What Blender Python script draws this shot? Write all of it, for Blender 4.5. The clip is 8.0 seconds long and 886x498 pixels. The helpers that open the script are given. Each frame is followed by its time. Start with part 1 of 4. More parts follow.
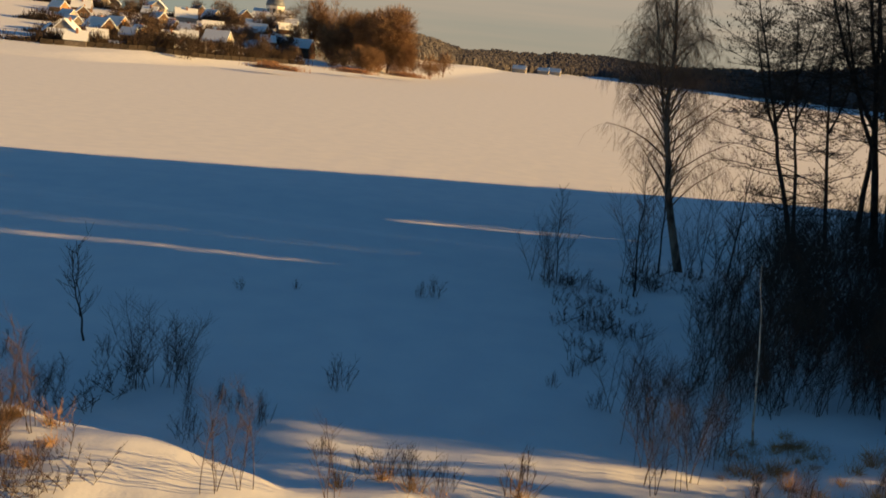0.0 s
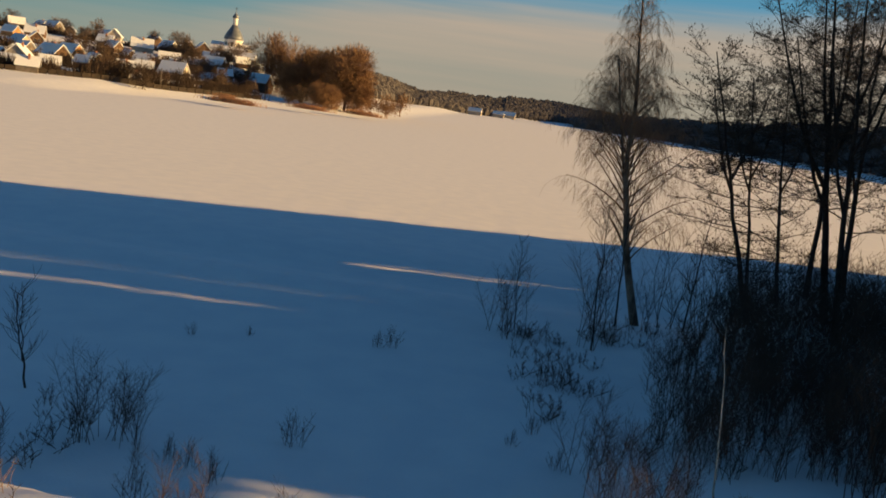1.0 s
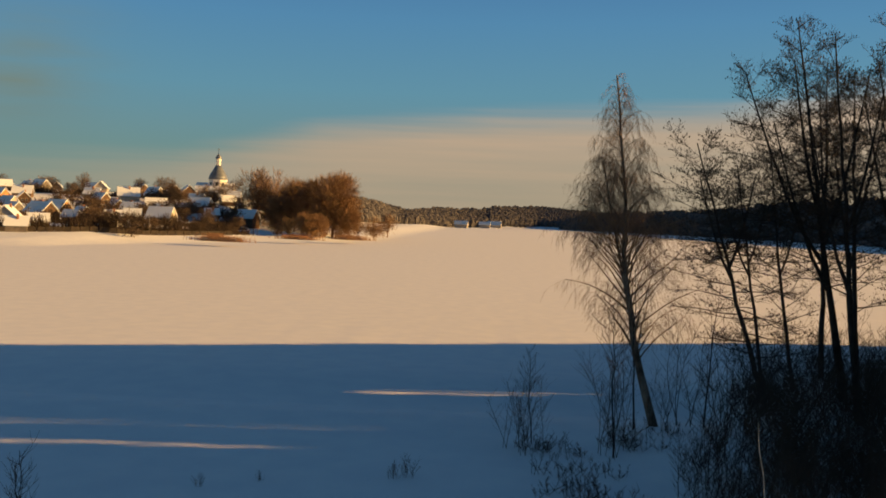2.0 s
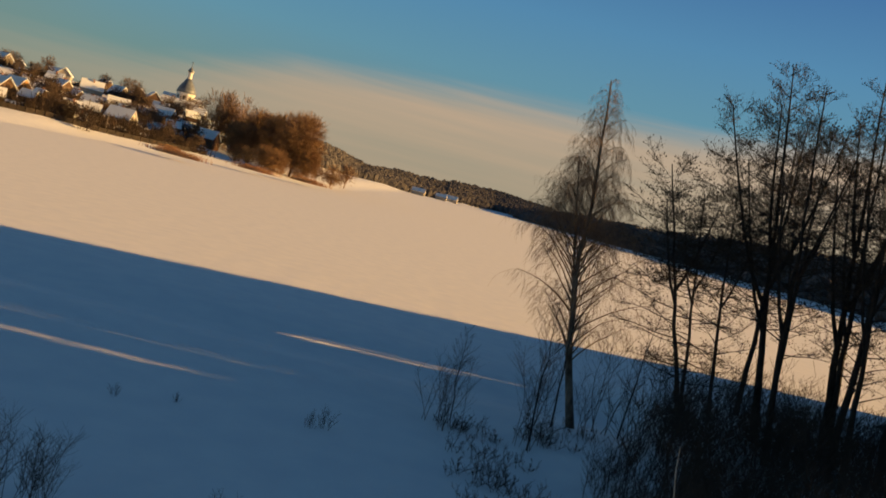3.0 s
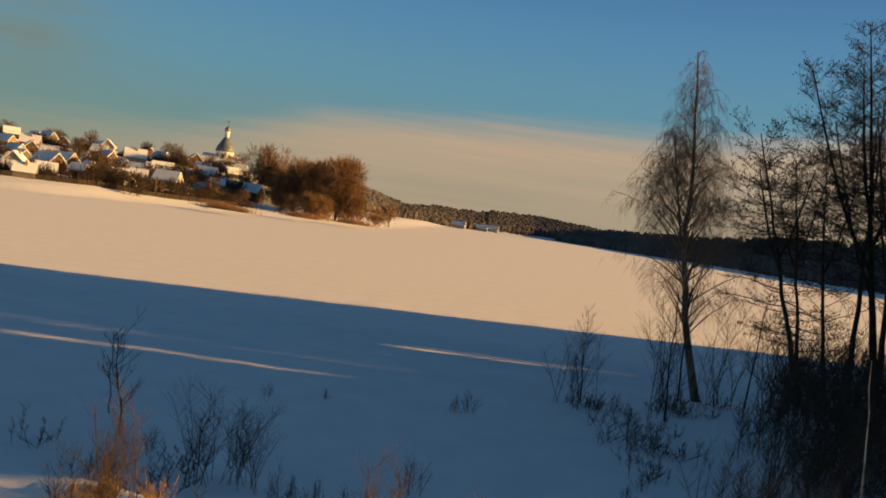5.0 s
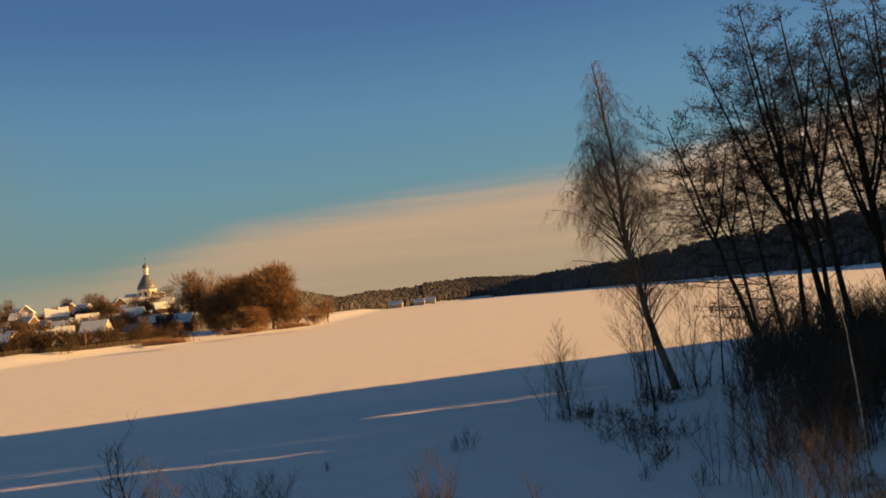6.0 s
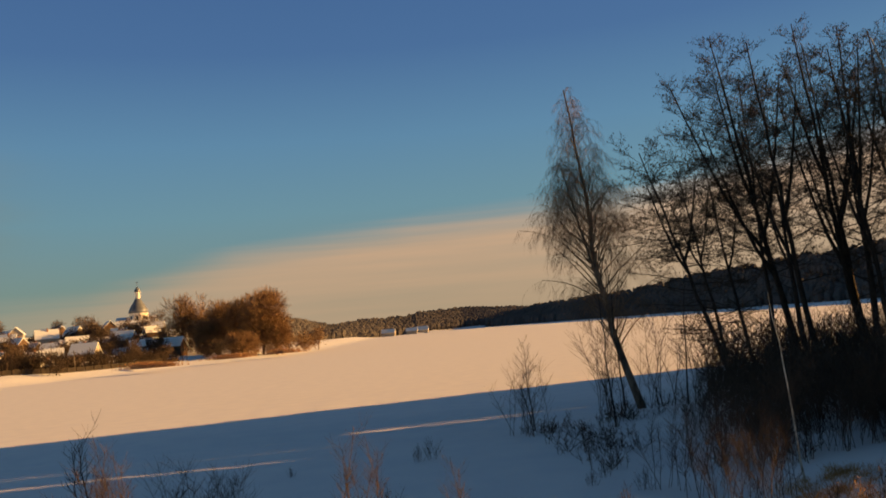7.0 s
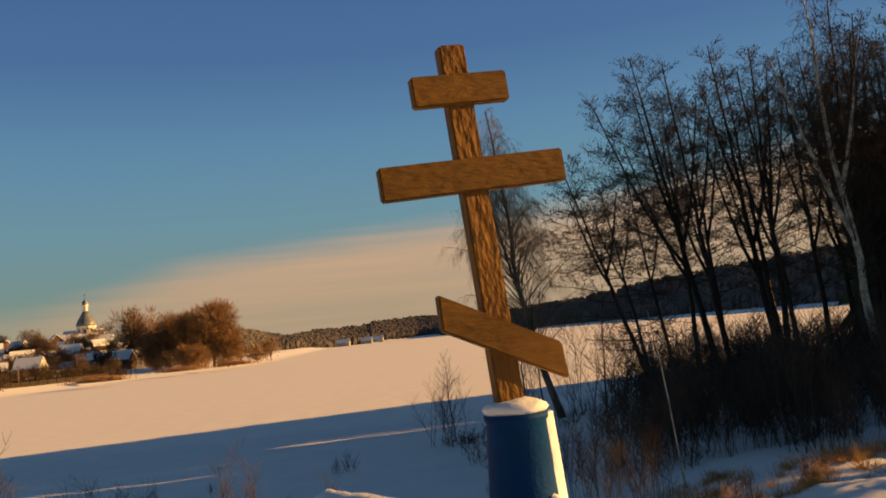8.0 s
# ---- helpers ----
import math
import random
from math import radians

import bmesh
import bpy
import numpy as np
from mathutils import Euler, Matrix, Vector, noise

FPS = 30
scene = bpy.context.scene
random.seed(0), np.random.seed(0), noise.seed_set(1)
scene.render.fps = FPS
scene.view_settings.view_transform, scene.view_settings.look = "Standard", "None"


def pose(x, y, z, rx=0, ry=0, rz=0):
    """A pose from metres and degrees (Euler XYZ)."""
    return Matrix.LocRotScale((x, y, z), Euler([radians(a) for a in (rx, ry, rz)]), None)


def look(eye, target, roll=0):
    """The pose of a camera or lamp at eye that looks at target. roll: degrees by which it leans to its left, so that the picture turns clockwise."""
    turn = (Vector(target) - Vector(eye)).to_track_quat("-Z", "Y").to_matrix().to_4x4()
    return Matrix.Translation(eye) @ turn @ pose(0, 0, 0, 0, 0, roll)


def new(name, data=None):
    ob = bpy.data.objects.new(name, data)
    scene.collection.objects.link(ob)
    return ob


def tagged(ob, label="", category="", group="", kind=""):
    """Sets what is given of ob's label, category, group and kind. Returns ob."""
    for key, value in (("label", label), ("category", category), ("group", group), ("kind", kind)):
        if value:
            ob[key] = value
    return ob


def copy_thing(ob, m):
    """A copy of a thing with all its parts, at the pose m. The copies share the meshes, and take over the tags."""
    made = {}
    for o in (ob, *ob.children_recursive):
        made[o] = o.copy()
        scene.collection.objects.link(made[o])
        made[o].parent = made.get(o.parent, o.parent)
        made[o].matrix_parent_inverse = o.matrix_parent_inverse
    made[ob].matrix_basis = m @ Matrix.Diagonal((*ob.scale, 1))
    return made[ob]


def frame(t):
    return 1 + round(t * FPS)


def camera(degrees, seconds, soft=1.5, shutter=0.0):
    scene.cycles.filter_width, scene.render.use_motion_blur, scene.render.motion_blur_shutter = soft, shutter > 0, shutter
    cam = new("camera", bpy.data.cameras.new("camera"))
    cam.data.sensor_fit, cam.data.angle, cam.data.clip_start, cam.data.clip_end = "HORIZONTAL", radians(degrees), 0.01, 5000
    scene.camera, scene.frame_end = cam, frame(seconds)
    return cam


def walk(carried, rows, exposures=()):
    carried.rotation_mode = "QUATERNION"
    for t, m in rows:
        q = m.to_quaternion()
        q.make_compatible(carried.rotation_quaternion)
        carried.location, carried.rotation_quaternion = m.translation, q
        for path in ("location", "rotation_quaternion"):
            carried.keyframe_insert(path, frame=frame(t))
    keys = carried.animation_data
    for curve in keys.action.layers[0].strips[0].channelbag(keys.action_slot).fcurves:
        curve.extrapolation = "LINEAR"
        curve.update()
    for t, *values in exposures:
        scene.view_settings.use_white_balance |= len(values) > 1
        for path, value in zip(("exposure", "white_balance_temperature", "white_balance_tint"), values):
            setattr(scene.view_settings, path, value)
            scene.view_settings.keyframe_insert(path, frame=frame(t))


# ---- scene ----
cam = camera(53.0, 8.0, soft=1.75)
PATH = [
    (0, (4.139, 0.676, 8.417), (3.944, 2.622, 7.994), 5.7),
    (0.3, (4.027, 0.731, 8.404), (3.872, 2.683, 7.997), 6.2),
    (0.5, (3.912, 0.785, 8.439), (3.791, 2.736, 8.016), 7.6),
    (0.7, (3.868, 0.935, 8.49), (3.757, 2.885, 8.061), 7.8),
    (1, (3.75, 1.103, 8.698), (3.652, 3.074, 8.373), 7.9),
    (1.2, (3.638, 1.224, 8.708), (3.542, 3.211, 8.5), 7.9),
    (1.4, (3.535, 1.417, 8.737), (3.422, 3.41, 8.618), 3.3),
    (1.5, (3.501, 1.484, 8.738), (3.381, 3.478, 8.653), 1.3),
    (1.7, (3.499, 1.564, 8.748), (3.372, 3.56, 8.698), -0.8),
    (2.8, (3.178, 1.808, 8.801), (3.178, 3.803, 8.659), 14.7),
    (3, (3.043, 1.79, 8.708), (3.059, 3.786, 8.584), 14.4),
    (3.2, (2.824, 1.773, 8.574), (2.853, 3.769, 8.462), 13.9),
    (3.5, (2.363, 1.696, 8.232), (2.387, 3.693, 8.132), 12.9),
    (4, (1.6, 1.505, 7.506), (1.585, 3.504, 7.434), 11.3),
    (4.5, (1.056, 1.357, 6.829), (0.998, 3.355, 6.746), 11.5),
    (4.7, (0.887, 1.242, 6.649), (0.819, 3.238, 6.557), 11.4),
    (5.8, (-0.365, 0.656, 5.253), (-0.375, 2.654, 5.344), -6.0),
    (6, (-0.319, 0.481, 5.089), (-0.264, 2.477, 5.197), -5.9),
    (6.2, (-0.159, 0.245, 4.948), (-0.095, 2.24, 5.08), -5.4),
    (6.5, (0.123, -0.155, 4.693), (0.161, 1.839, 4.84), -5.0),
    (7, (0.65, -0.576, 4.385), (0.723, 1.415, 4.558), -5.0),
    (7.2, (0.877, -0.788, 4.343), (0.976, 1.201, 4.521), -4.9),
    (7.4, (1.161, -1.023, 4.355), (1.279, 0.965, 4.535), -5.3),
    (7.5, (1.315, -1.133, 4.362), (1.441, 0.855, 4.542), -5.4),
    (7.6, (1.477, -1.238, 4.371), (1.614, 0.749, 4.547), -5.4),
    (7.7, (1.633, -1.359, 4.391), (1.78, 0.627, 4.571), -5.4),
    (7.8, (1.78, -1.544, 4.43), (1.935, 0.442, 4.61), -5.5),
    (7.9, (1.945, -1.711, 4.47), (2.109, 0.274, 4.65), -5.6),
    (8, (2.113, -1.876, 4.514), (2.287, 0.108, 4.697), -5.7),
]
walk(cam, [(t, look(eye, target, roll)) for t, eye, target, roll in PATH], exposures=[(0, 1.04, 6450, -9), (1.0, 1.04, 6250, -9), (1.5, 1.0, 7150, -6), (4.7, 1.0, 7250, -6), (5.8, 1.04, 8400, 1), (8, 1.04, 8500, 3)])

# ---- world, sun, exposure ----
SUN_AZ = radians(5.0)      # turned from +x towards +y
SUN_EL = radians(12.5)
world = bpy.data.worlds.new("winter_sky")
scene.world = world
world.use_nodes = True
wn = world.node_tree
sky = wn.nodes.new("ShaderNodeTexSky")
sky.sky_type = "NISHITA"
sky.sun_disc = False
sky.sun_elevation = SUN_EL
sky.sun_rotation = radians(90) - SUN_AZ
sky.air_density = 1.0
sky.dust_density = 0.6
sky.ozone_density = 4.7
wn.nodes["Background"].inputs["Strength"].default_value = 0.038
wn.links.new(sky.outputs[0], wn.nodes["Background"].inputs["Color"])

sun_data = bpy.data.lights.new("sun", "SUN")
sun_data.energy = 5.0
sun_data.angle = radians(0.5)
sun_data.color = (1.0, 0.535, 0.195)
sun = new("sun", sun_data)
to_sun = Vector((math.cos(SUN_AZ) * math.cos(SUN_EL), math.sin(SUN_AZ) * math.cos(SUN_EL), math.sin(SUN_EL)))
sun.matrix_world = Matrix.Translation((60, 0, 60)) @ to_sun.to_track_quat("Z", "Y").to_matrix().to_4x4()


# ---- materials ----
def material(name, base, second, scale=4.0, rough=0.85, bump=0.3, fine=40.0, metal=0.0, stretch=(1, 1, 1), spread=0.15, spec=0.3):
    """Two-scale procedural surface: a broad mix of two colours, fine grain and a bump."""
    m = bpy.data.materials.new(name)
    m.use_nodes = True
    t = m.node_tree
    b = t.nodes["Principled BSDF"]
    tc = t.nodes.new("ShaderNodeTexCoord")
    mp = t.nodes.new("ShaderNodeMapping")
    mp.inputs["Scale"].default_value = stretch
    t.links.new(tc.outputs["Object"], mp.inputs["Vector"])
    n1 = t.nodes.new("ShaderNodeTexNoise")
    n1.inputs["Scale"].default_value = scale
    n1.inputs["Detail"].default_value = 4
    n2 = t.nodes.new("ShaderNodeTexNoise")
    n2.inputs["Scale"].default_value = fine
    n2.inputs["Detail"].default_value = 3
    for n in (n1, n2):
        t.links.new(mp.outputs[0], n.inputs["Vector"])
    ramp = t.nodes.new("ShaderNodeValToRGB")
    ramp.color_ramp.elements[0].position = 0.35
    ramp.color_ramp.elements[1].position = 0.65
    ramp.color_ramp.elements[0].color = (*base, 1)
    ramp.color_ramp.elements[1].color = (*second, 1)
    t.links.new(n1.outputs[0], ramp.inputs[0])
    info = t.nodes.new("ShaderNodeObjectInfo")
    hsv = t.nodes.new("ShaderNodeHueSaturation")
    add = t.nodes.new("ShaderNodeMath")
    add.operation = "MULTIPLY_ADD"
    add.inputs[1].default_value = spread
    add.inputs[2].default_value = 1 - spread * 0.5
    t.links.new(info.outputs["Random"], add.inputs[0])
    t.links.new(add.outputs[0], hsv.inputs["Value"])
    t.links.new(ramp.outputs[0], hsv.inputs["Color"])
    t.links.new(hsv.outputs[0], b.inputs["Base Color"])
    bp = t.nodes.new("ShaderNodeBump")
    bp.inputs["Strength"].default_value = bump
    bp.inputs["Distance"].default_value = 0.02
    t.links.new(n2.outputs[0], bp.inputs["Height"])
    t.links.new(bp.outputs[0], b.inputs["Normal"])
    b.inputs["Roughness"].default_value = rough
    b.inputs["Metallic"].default_value = metal
    b.inputs["Specular IOR Level"].default_value = spec
    return m


SNOW = material("snow", (0.80, 0.83, 0.88), (0.86, 0.88, 0.91), 0.6, 0.75, 0.35, 9.0, spread=0.0)
# bluer than the ground's snow: some of the chapel roof's shade is in the colour
ROOF_SNOW = material("roof_snow", (0.74, 0.79, 0.86), (0.82, 0.86, 0.91), 3.0, 0.8, 0.3, 26.0, spread=0.05)
ALDER_BARK = material("alder_bark", (0.022, 0.018, 0.016), (0.055, 0.043, 0.036), 6, 0.95, 0.8, 30, stretch=(1, 1, 0.3))
BIRCH_BARK = material("birch_bark", (0.07, 0.048, 0.036), (0.25, 0.19, 0.145), 3.0, 0.8, 0.5, 24, stretch=(1, 1, 0.5))
WHITE_BARK = material("white_birch_bark", (0.24, 0.215, 0.18), (0.72, 0.66, 0.56), 2.2, 0.75, 0.4, 20, stretch=(1, 1, 1.6))
BIRCH_TWIG = material("birch_twig", (0.13, 0.08, 0.048), (0.25, 0.16, 0.098), 2, 0.8, 0.1)
ALDER_TWIG = material("alder_twig", (0.035, 0.027, 0.02), (0.08, 0.056, 0.038), 2, 0.95, 0.1)
SHRUB_TWIG = material("shrub_twig", (0.046, 0.033, 0.026), (0.10, 0.068, 0.05), 3, 0.85, 0.1, spread=0.6)
WILLOW_TWIG = material("willow_twig", (0.17, 0.098, 0.05), (0.29, 0.17, 0.09), 0.3, 0.8, 0.1, spread=0.3)
GREY_TWIG = material("orchard_twig", (0.075, 0.05, 0.033), (0.15, 0.10, 0.062), 0.3, 0.85, 0.1, spread=0.5)
# darker than orchard_twig: the hedges' unlit look is put into the colour
HEDGE_TWIG = material("hedge_twig", (0.035, 0.025, 0.018), (0.08, 0.055, 0.038), 0.3, 0.9, 0.1, spread=0.4)
GRASS = material("dry_grass", (0.33, 0.18, 0.06), (0.56, 0.36, 0.15), 4, 0.8, 0.1, spread=0.4)
REED = material("reed", (0.36, 0.18, 0.085), (0.52, 0.30, 0.16), 1.0, 0.85, 0.1)
CROSS_WOOD = material("cross_wood", (0.145, 0.060, 0.0095), (0.215, 0.096, 0.0165), 14.0, 0.65, 0.4, 60, stretch=(1, 1, 0.45), spread=0.12)
BAR_WOOD = material("bar_wood", (0.130, 0.060, 0.0095), (0.19, 0.093, 0.0165), 8.0, 0.65, 0.22, 70, stretch=(0.3, 1, 1), spread=0.2)
BLUE_PAINT = material("blue_paint", (0.001, 0.036, 0.135), (0.002, 0.05, 0.18), 8, 0.6, 0.15, 90, spec=0.06)
LOG_WOOD = material("log_wood", (0.09, 0.055, 0.03), (0.2, 0.13, 0.075), 5, 0.8, 0.6, 40, stretch=(0.2, 0.2, 1))
TIMBERS = [material("timber_" + n, a, b, 0.8, 0.85, 0.5, 10, spread=0.3) for n, a, b in (
    ("brown", (0.07, 0.042, 0.028), (0.14, 0.085, 0.055)), ("grey", (0.11, 0.095, 0.08), (0.2, 0.17, 0.145)),
    ("ochre", (0.30, 0.16, 0.07), (0.42, 0.25, 0.11)), ("pale", (0.34, 0.3, 0.26), (0.46, 0.42, 0.36)))]
# near black: the unlit band along the shore is put into the colour
FENCE_WOOD = material("fence_wood", (0.016, 0.013, 0.011), (0.04, 0.03, 0.024), 0.8, 0.9, 0.5, 10)
PLASTER = material("church_plaster", (0.70, 0.66, 0.6), (0.82, 0.79, 0.73), 0.4, 0.85, 0.3, 6)
DOME_METAL = material("dome_metal", (0.13, 0.15, 0.18), (0.21, 0.23, 0.26), 0.6, 0.5, 0.1, 5, metal=0.3)
BRICK = material("chimney_brick", (0.26, 0.12, 0.08), (0.36, 0.2, 0.14), 3, 0.9, 0.5, 20)
PANE = material("window_pane", (0.03, 0.035, 0.04), (0.06, 0.065, 0.07), 1, 0.12, 0.02, 10, spec=0.6)
# greyed and lifted: the haze of distance is put into this base colour
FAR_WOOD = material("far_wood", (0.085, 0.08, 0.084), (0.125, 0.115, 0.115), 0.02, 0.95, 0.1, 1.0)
SPRUCE = material("spruce_needles", (0.02, 0.035, 0.018), (0.045, 0.065, 0.03), 0.5, 0.9, 0.2, 8)


# ---- mesh helpers ----
class Shape:
    """Vertices and faces that grow tube by tube and box by box."""

    def __init__(self):
        self.v, self.f = [], []

    def tube(self, pts, r0, r1, k=4, power=1.0, cap=False):
        n, start = len(pts), len(self.v)
        for i, p in enumerate(pts):
            a, b = pts[max(i - 1, 0)], pts[min(i + 1, n - 1)]
            d = (b - a).normalized()
            side = d.cross(Vector((0.3, 0.1, 1)) if abs(d.z) < 0.9 else Vector((1, 0.2, 0))).normalized()
            up = side.cross(d)
            r = r0 + (r1 - r0) * (i / max(n - 1, 1)) ** power
            for j in range(k):
                c = 2 * math.pi * j / k
                self.v.append(p + side * (r * math.cos(c)) + up * (r * math.sin(c)))
        for i in range(n - 1):
            for j in range(k):
                q = start + i * k
                self.f.append((q + j, q + (j + 1) % k, q + k + (j + 1) % k, q + k + j))
        if cap:
            self.f.append(tuple(range(start + k - 1, start - 1, -1)))
            self.f.append(tuple(range(start + (n - 1) * k, start + n * k)))

    def box(self, lo, hi, m=None):
        s = len(self.v)
        for z in (lo[2], hi[2]):
            for x, y in ((lo[0], lo[1]), (hi[0], lo[1]), (hi[0], hi[1]), (lo[0], hi[1])):
                p = Vector((x, y, z))
                self.v.append(m @ p if m else p)
        for f in ((3, 2, 1, 0), (4, 5, 6, 7), (0, 1, 5, 4), (1, 2, 6, 5), (2, 3, 7, 6), (3, 0, 4, 7)):
            self.f.append(tuple(s + i for i in f))

    def poly(self, pts, thick):
        """A slab: the outline pts and the same outline moved by thick."""
        s, n = len(self.v), len(pts)
        self.v += [Vector(p) for p in pts] + [Vector(p) + Vector(thick) for p in pts]
        self.f.append(tuple(range(s + n - 1, s - 1, -1)))
        self.f.append(tuple(range(s + n, s + 2 * n)))
        for i in range(n):
            j = (i + 1) % n
            self.f.append((s + i, s + j, s + n + j, s + n + i))

    def lathe(self, profile, k, centre=(0, 0, 0)):
        s, c = len(self.v), Vector(centre)
        for r, z in profile:
            for j in range(k):
                a = 2 * math.pi * (j + 0.5) / k
                self.v.append(c + Vector((r * math.cos(a), r * math.sin(a), z)))
        for i in range(len(profile) - 1):
            for j in range(k):
                q = s + i * k
                self.f.append((q + j, q + (j + 1) % k, q + k + (j + 1) % k, q + k + j))
        self.f.append(tuple(range(s + k - 1, s - 1, -1)))
        e = s + (len(profile) - 1) * k
        self.f.append(tuple(range(e, e + k)))

    def mesh(self, name, mat, smooth=True):
        me = bpy.data.meshes.new(name)
        me.from_pydata([tuple(p) for p in self.v], [], self.f)
        me.materials.append(mat)
        if smooth:
            me.polygons.foreach_set("use_smooth", [True] * len(me.polygons))
        me.update()
        return me


def thing(name, m, label, category, group="", kind=""):
    ob = new(name)
    ob.empty_display_size = 0.2
    ob.matrix_world = m
    return tagged(ob, label, category, group, kind)


def part(name, shape, mat, parent, label="", smooth=True, kind=""):
    """One mesh under a thing or a part, in the parent's own space."""
    ob = new(name, shape.mesh(name, mat, smooth))
    ob.parent = parent
    tagged(ob, kind=kind)
    if label:
        tagged(ob, label)
    return ob


def bevelled(shape, name, mat, parent, width, label="", segments=2):
    bm = bmesh.new()
    me = shape.mesh(name, mat, False)
    bm.from_mesh(me)
    bmesh.ops.bevel(bm, geom=bm.edges[:], offset=width, segments=segments, affect="EDGES")
    bm.to_mesh(me)
    bm.free()
    ob = new(name, me)
    ob.parent = parent
    if label:
        tagged(ob, label)
    return ob


def smooth01(t):
    t = min(max(t, 0.0), 1.0)
    return t * t * (3 - 2 * t)


# ---- the ground: frozen lake, banks, village hill ----
SHORE_X = [-2500, -500, -118, -107, -84, -62, -45, -38, 60, 134, 240, 282, 330, 345, 2500]
SHORE_Y = [60, 60, 214, 250, 308, 322, 340, 1000, 1250, 1200, 960, 720, 330, 60, 60]
# long snow drift in front of the bank, from end to end
DRIFT = (Vector((-7.0, 16.0)), Vector((4.0, 13.7)))


LAKE = -1.1    # the ice, under the level of the near bank's foot


def height(x, y):
    h = 0.0
    ys = float(np.interp(x, SHORE_X, SHORE_Y))
    if y > ys and (y > 150 or x > 345):
        d = y - ys
        cap = 1.5 + 14.5 * smooth01((-95 - x) / 40) if x < 0 else 1.5 + 6.5 * smooth01((x - 60) / 160)
        h = min(LAKE - 0.4 + 1.0 * smooth01(d / 5) + 1.2 * smooth01(d / 60) + 0.00028 * d * d, cap)
        if -75 < x < 0:
            # the headland runs out into a low flat tip
            h = LAKE - 0.4 + (h - LAKE + 0.4) * smooth01((-38 - x) / 34) ** 1.5
    else:
        h = LAKE * smooth01((y - 42) / 8) * (1 - smooth01((x - 14) / 6) * smooth01((66 - y) / 10))
        h -= 0.4 * smooth01((y - 56) / 10)
    if y < 45:
        # near bank rising to the chapel, and the wooded shore
        h += 1.1 * smooth01((17.5 - y) / 16)
        h += 0.5 * smooth01((x - 7 - 0.12 * (38 - y)) / 5) * smooth01((44 - y) / 6)
        h += 1.6 * smooth01((x - 28) / 30) * smooth01((60 - y) / 15)
        a, b = DRIFT
        ab, ap = b - a, Vector((x, y)) - a
        s = min(max(ap.dot(ab) / ab.length_squared, 0), 1)
        q = (ap - ab * s)
        side = q.dot(Vector((ab.y, -ab.x)).normalized())
        w = 0.75 if side < 0 else 3.2
        h += 1.05 * math.exp(-(q.length / w) ** 2) * (0.8 + 0.2 * math.sin(s * 5 + 0.3))
    if abs(x) < 60:
        h -= 0.45 * smooth01((58 - y) / 12) * smooth01((y - 16) / 4) * smooth01((60 - abs(x)) / 20)
    if abs(x) < 60 and y < 90:
        amp = 0.16 * smooth01((24 - y) / 8) + 0.03
        h += 0.09 * smooth01((x - 8.5) / 2) * smooth01((24.5 - y) / 3) * noise.noise(Vector((x * 2.1, y * 2.1, 7.7)))
        h += amp * (noise.noise(Vector((x * 0.45, y * 0.45, 1.7))) + 0.5 * noise.noise(Vector((x * 1.3, y * 1.3, 4.1))))
    return h


def axis(lo, hi, step, lo_end, hi_end, mid_step, mid_reach, growth=1.12):
    a = list(np.arange(lo, hi, step))
    s, p = step, a[-1]
    while p < hi_end:
        s = min(s * growth, mid_step) if p < mid_reach else s * growth
        p += s
        a.append(p)
    s, p = step, a[0]
    while p > lo_end:
        s = min(s * growth, mid_step) if p > -mid_reach else s * growth
        p -= s
        a.insert(0, p)
    return a


GX = axis(-12, 20, 0.3, -4600, 4600, 7, 330)
GY = axis(8, 30, 0.3, -2500, 4800, 6, 500)
ground = Shape()
ground.v = [(x, y, height(x, y)) for y in GY for x in GX]
w = len(GX)
ground.f = [(j * w + i, j * w + i + 1, j * w + w + i + 1, j * w + w + i) for j in range(len(GY) - 1) for i in range(w - 1)]
ground_ob = new("ground", ground.mesh("ground", SNOW))
tagged(ground_ob, "snow-covered frozen lake with drifted banks", "snow", kind="structure")


# ---- trees ----
def rand_dir(rng, az, rise):
    return Vector((math.cos(az) * math.cos(rise), math.sin(az) * math.cos(rise), math.sin(rise)))


def bend(start, d, length, n, pull, rng, wobble=0.1):
    """A polyline from start along d, pulled step by step towards pull."""
    pts, p, d = [start.copy()], start.copy(), d.copy()
    for i in range(n):
        d = (d + pull / n + Vector((rng.uniform(-wobble, wobble), rng.uniform(-wobble, wobble), rng.uniform(-wobble, wobble)))).normalized()
        p = p + d * (length / n)
        pts.append(p)
    return pts


def along(pts, t):
    t = t * (len(pts) - 1)
    i = min(int(t), len(pts) - 2)
    return pts[i].lerp(pts[i + 1], t - i), (pts[i + 1] - pts[i]).normalized()


